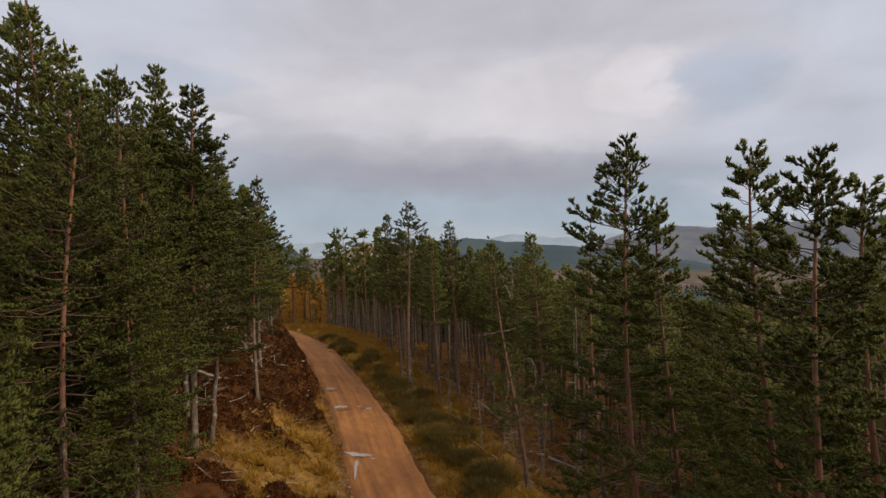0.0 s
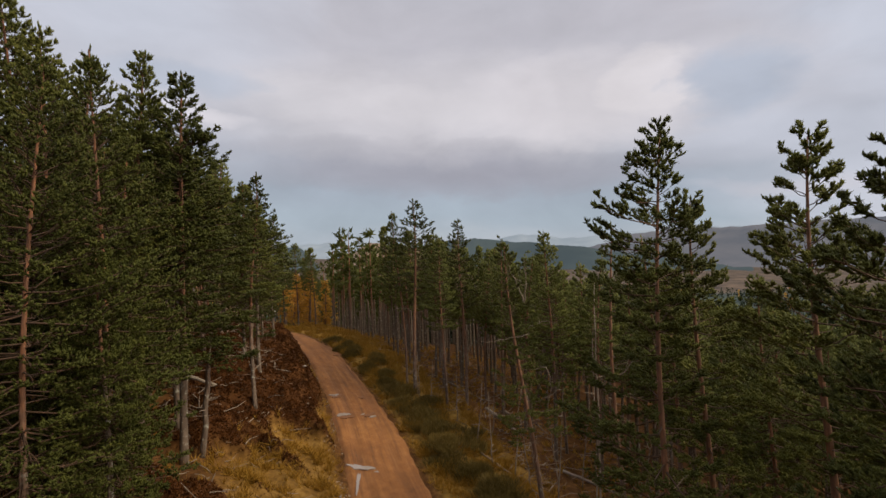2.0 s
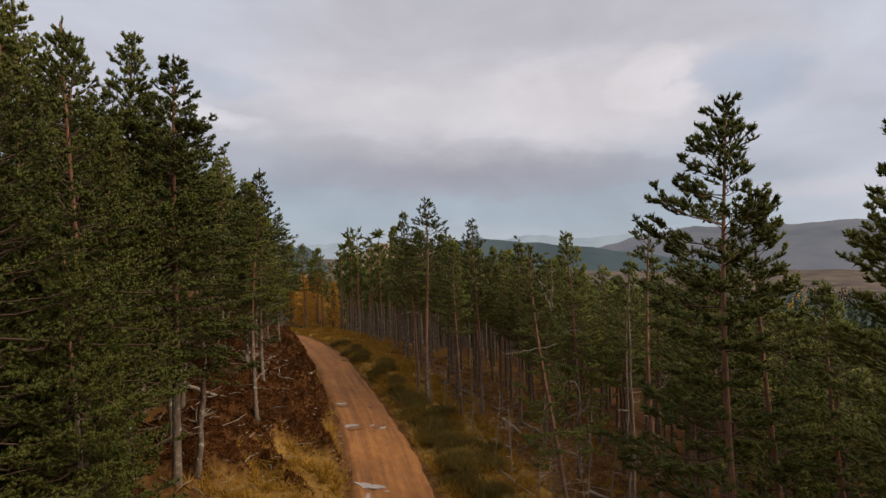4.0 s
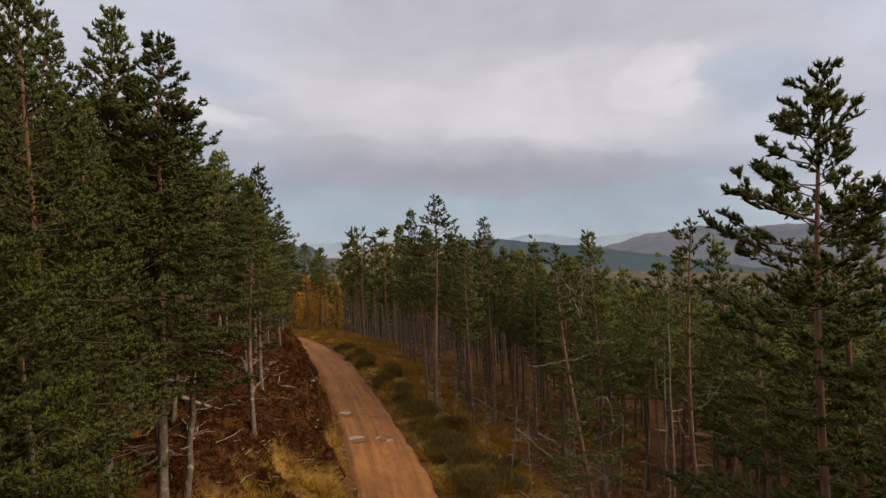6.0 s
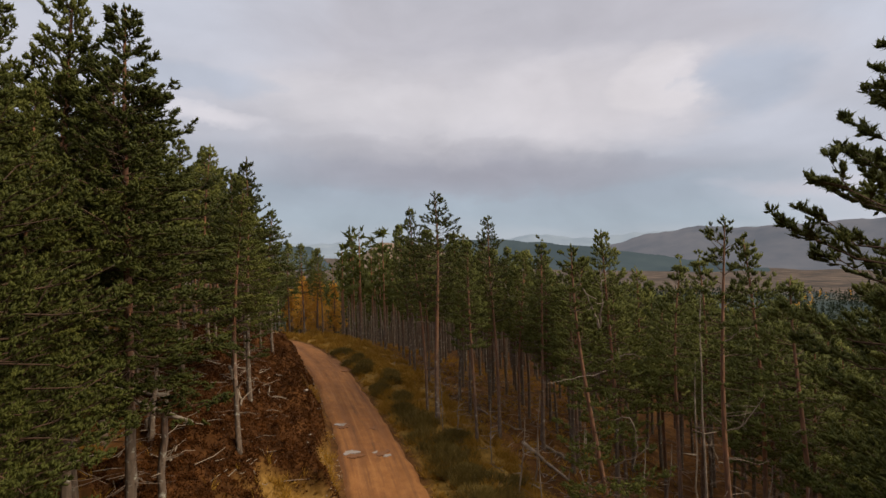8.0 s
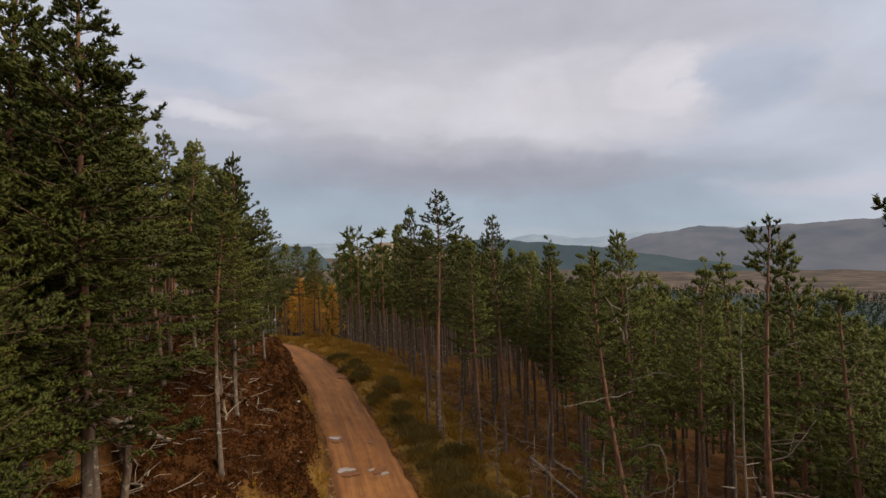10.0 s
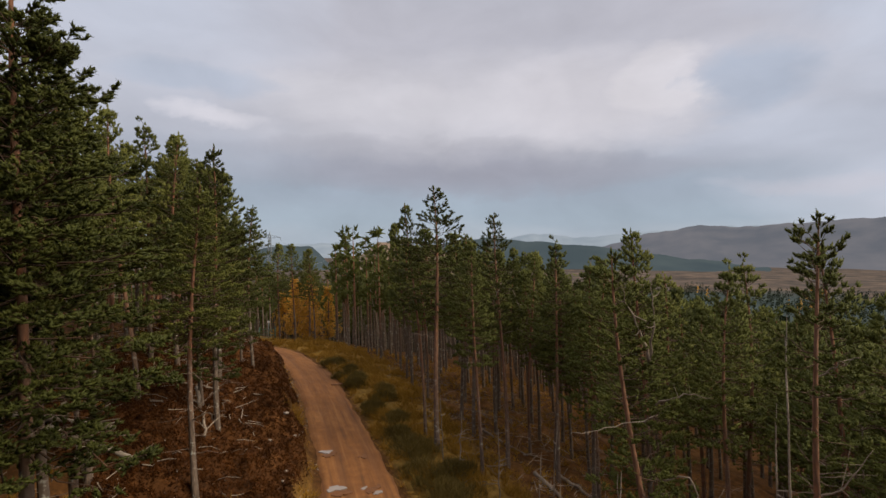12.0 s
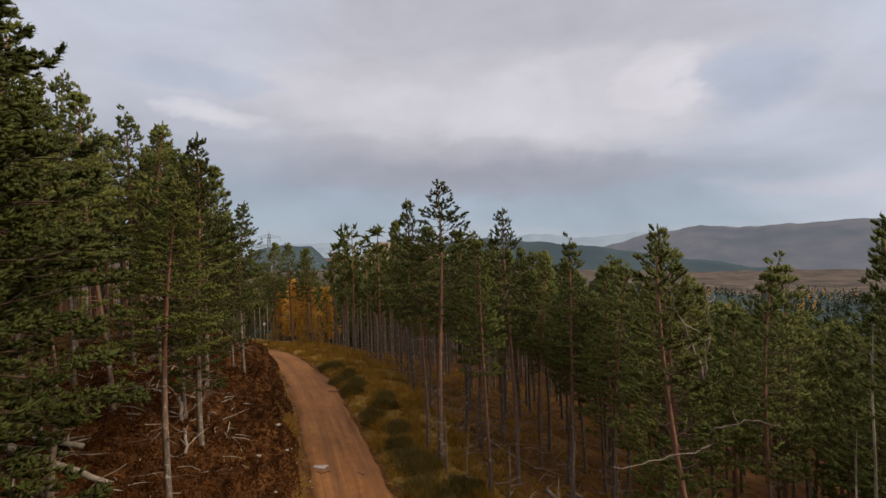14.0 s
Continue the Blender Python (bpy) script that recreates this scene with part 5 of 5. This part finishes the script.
def build_pylon():
    """A lattice tower with three pairs of arms, and its cables."""
    x, y, top = -78.0, 212.0, 17.0
    z = ground_z(x, y)
    hgt = top - z
    tower = tagged(new("pylon"), "grey steel lattice electricity pylon far beyond the trees", "pylon")
    tower.matrix_basis = pose(x, y, z, 0, 0, 12)
    half = lambda h: 2.6 * (1 - h / hgt) ** 1.3 + 0.35
    levels = np.linspace(0, hgt - 1.5, 13)
    for sx in (-1, 1):
        for sy in (-1, 1):
            part("leg", mesh_of("leg", *tube([(sx * half(h), sy * half(h), h) for h in levels], np.full(13, 0.11), 4), STEEL), tower)
    braces = []
    for a, b in zip(levels[:-1], levels[1:]):
        for sx, sy, tx, ty in ((-1, -1, 1, -1), (1, -1, 1, 1), (1, 1, -1, 1), (-1, 1, -1, -1)):
            braces.append(tube([(sx * half(a), sy * half(a), a), (tx * half(b), ty * half(b), b)], [0.05, 0.05], 3, False))
            braces.append(tube([(tx * half(a), ty * half(a), a), (sx * half(b), sy * half(b), b)], [0.05, 0.05], 3, False))
    part("bracing", mesh_of("bracing", *join(braces), STEEL), tower)["kind"] = "stuff"
    part("peak", mesh_of("peak", *tube([(0, 0, hgt - 1.6), (0, 0, hgt)], [0.3, 0.06], 4), STEEL), tower)
    for h, reach in ((hgt - 2.4, 4.2), (hgt - 6.5, 5.2), (hgt - 10.6, 4.4)):
        for side in (-1, 1):
            arm = [tube([(0, 0, h + 1.1), (side * reach, 0, h)], [0.09, 0.06], 4), tube([(0, 0, h - 0.2), (side * reach, 0, h)], [0.09, 0.06], 4), tube([(side * reach, 0, h), (side * reach, 0, h - 1.2)], [0.06, 0.06], 4)]
            part("arm", mesh_of("arm", *join(arm), STEEL), tower)
            t = np.linspace(0, 1, 15)
            for far in (-1, 1):
                cable = np.stack([side * reach + t * 10 * far, t * 150 * far, h - 1.2 - 9 * (t - t * t) * 2 + t * 6 * (far > 0) * -1], 1)
                part("cable", mesh_of("cable", *tube(cable, np.full(15, 0.03), 3, False), STEEL), tower)


build_gate()
build_pylon()
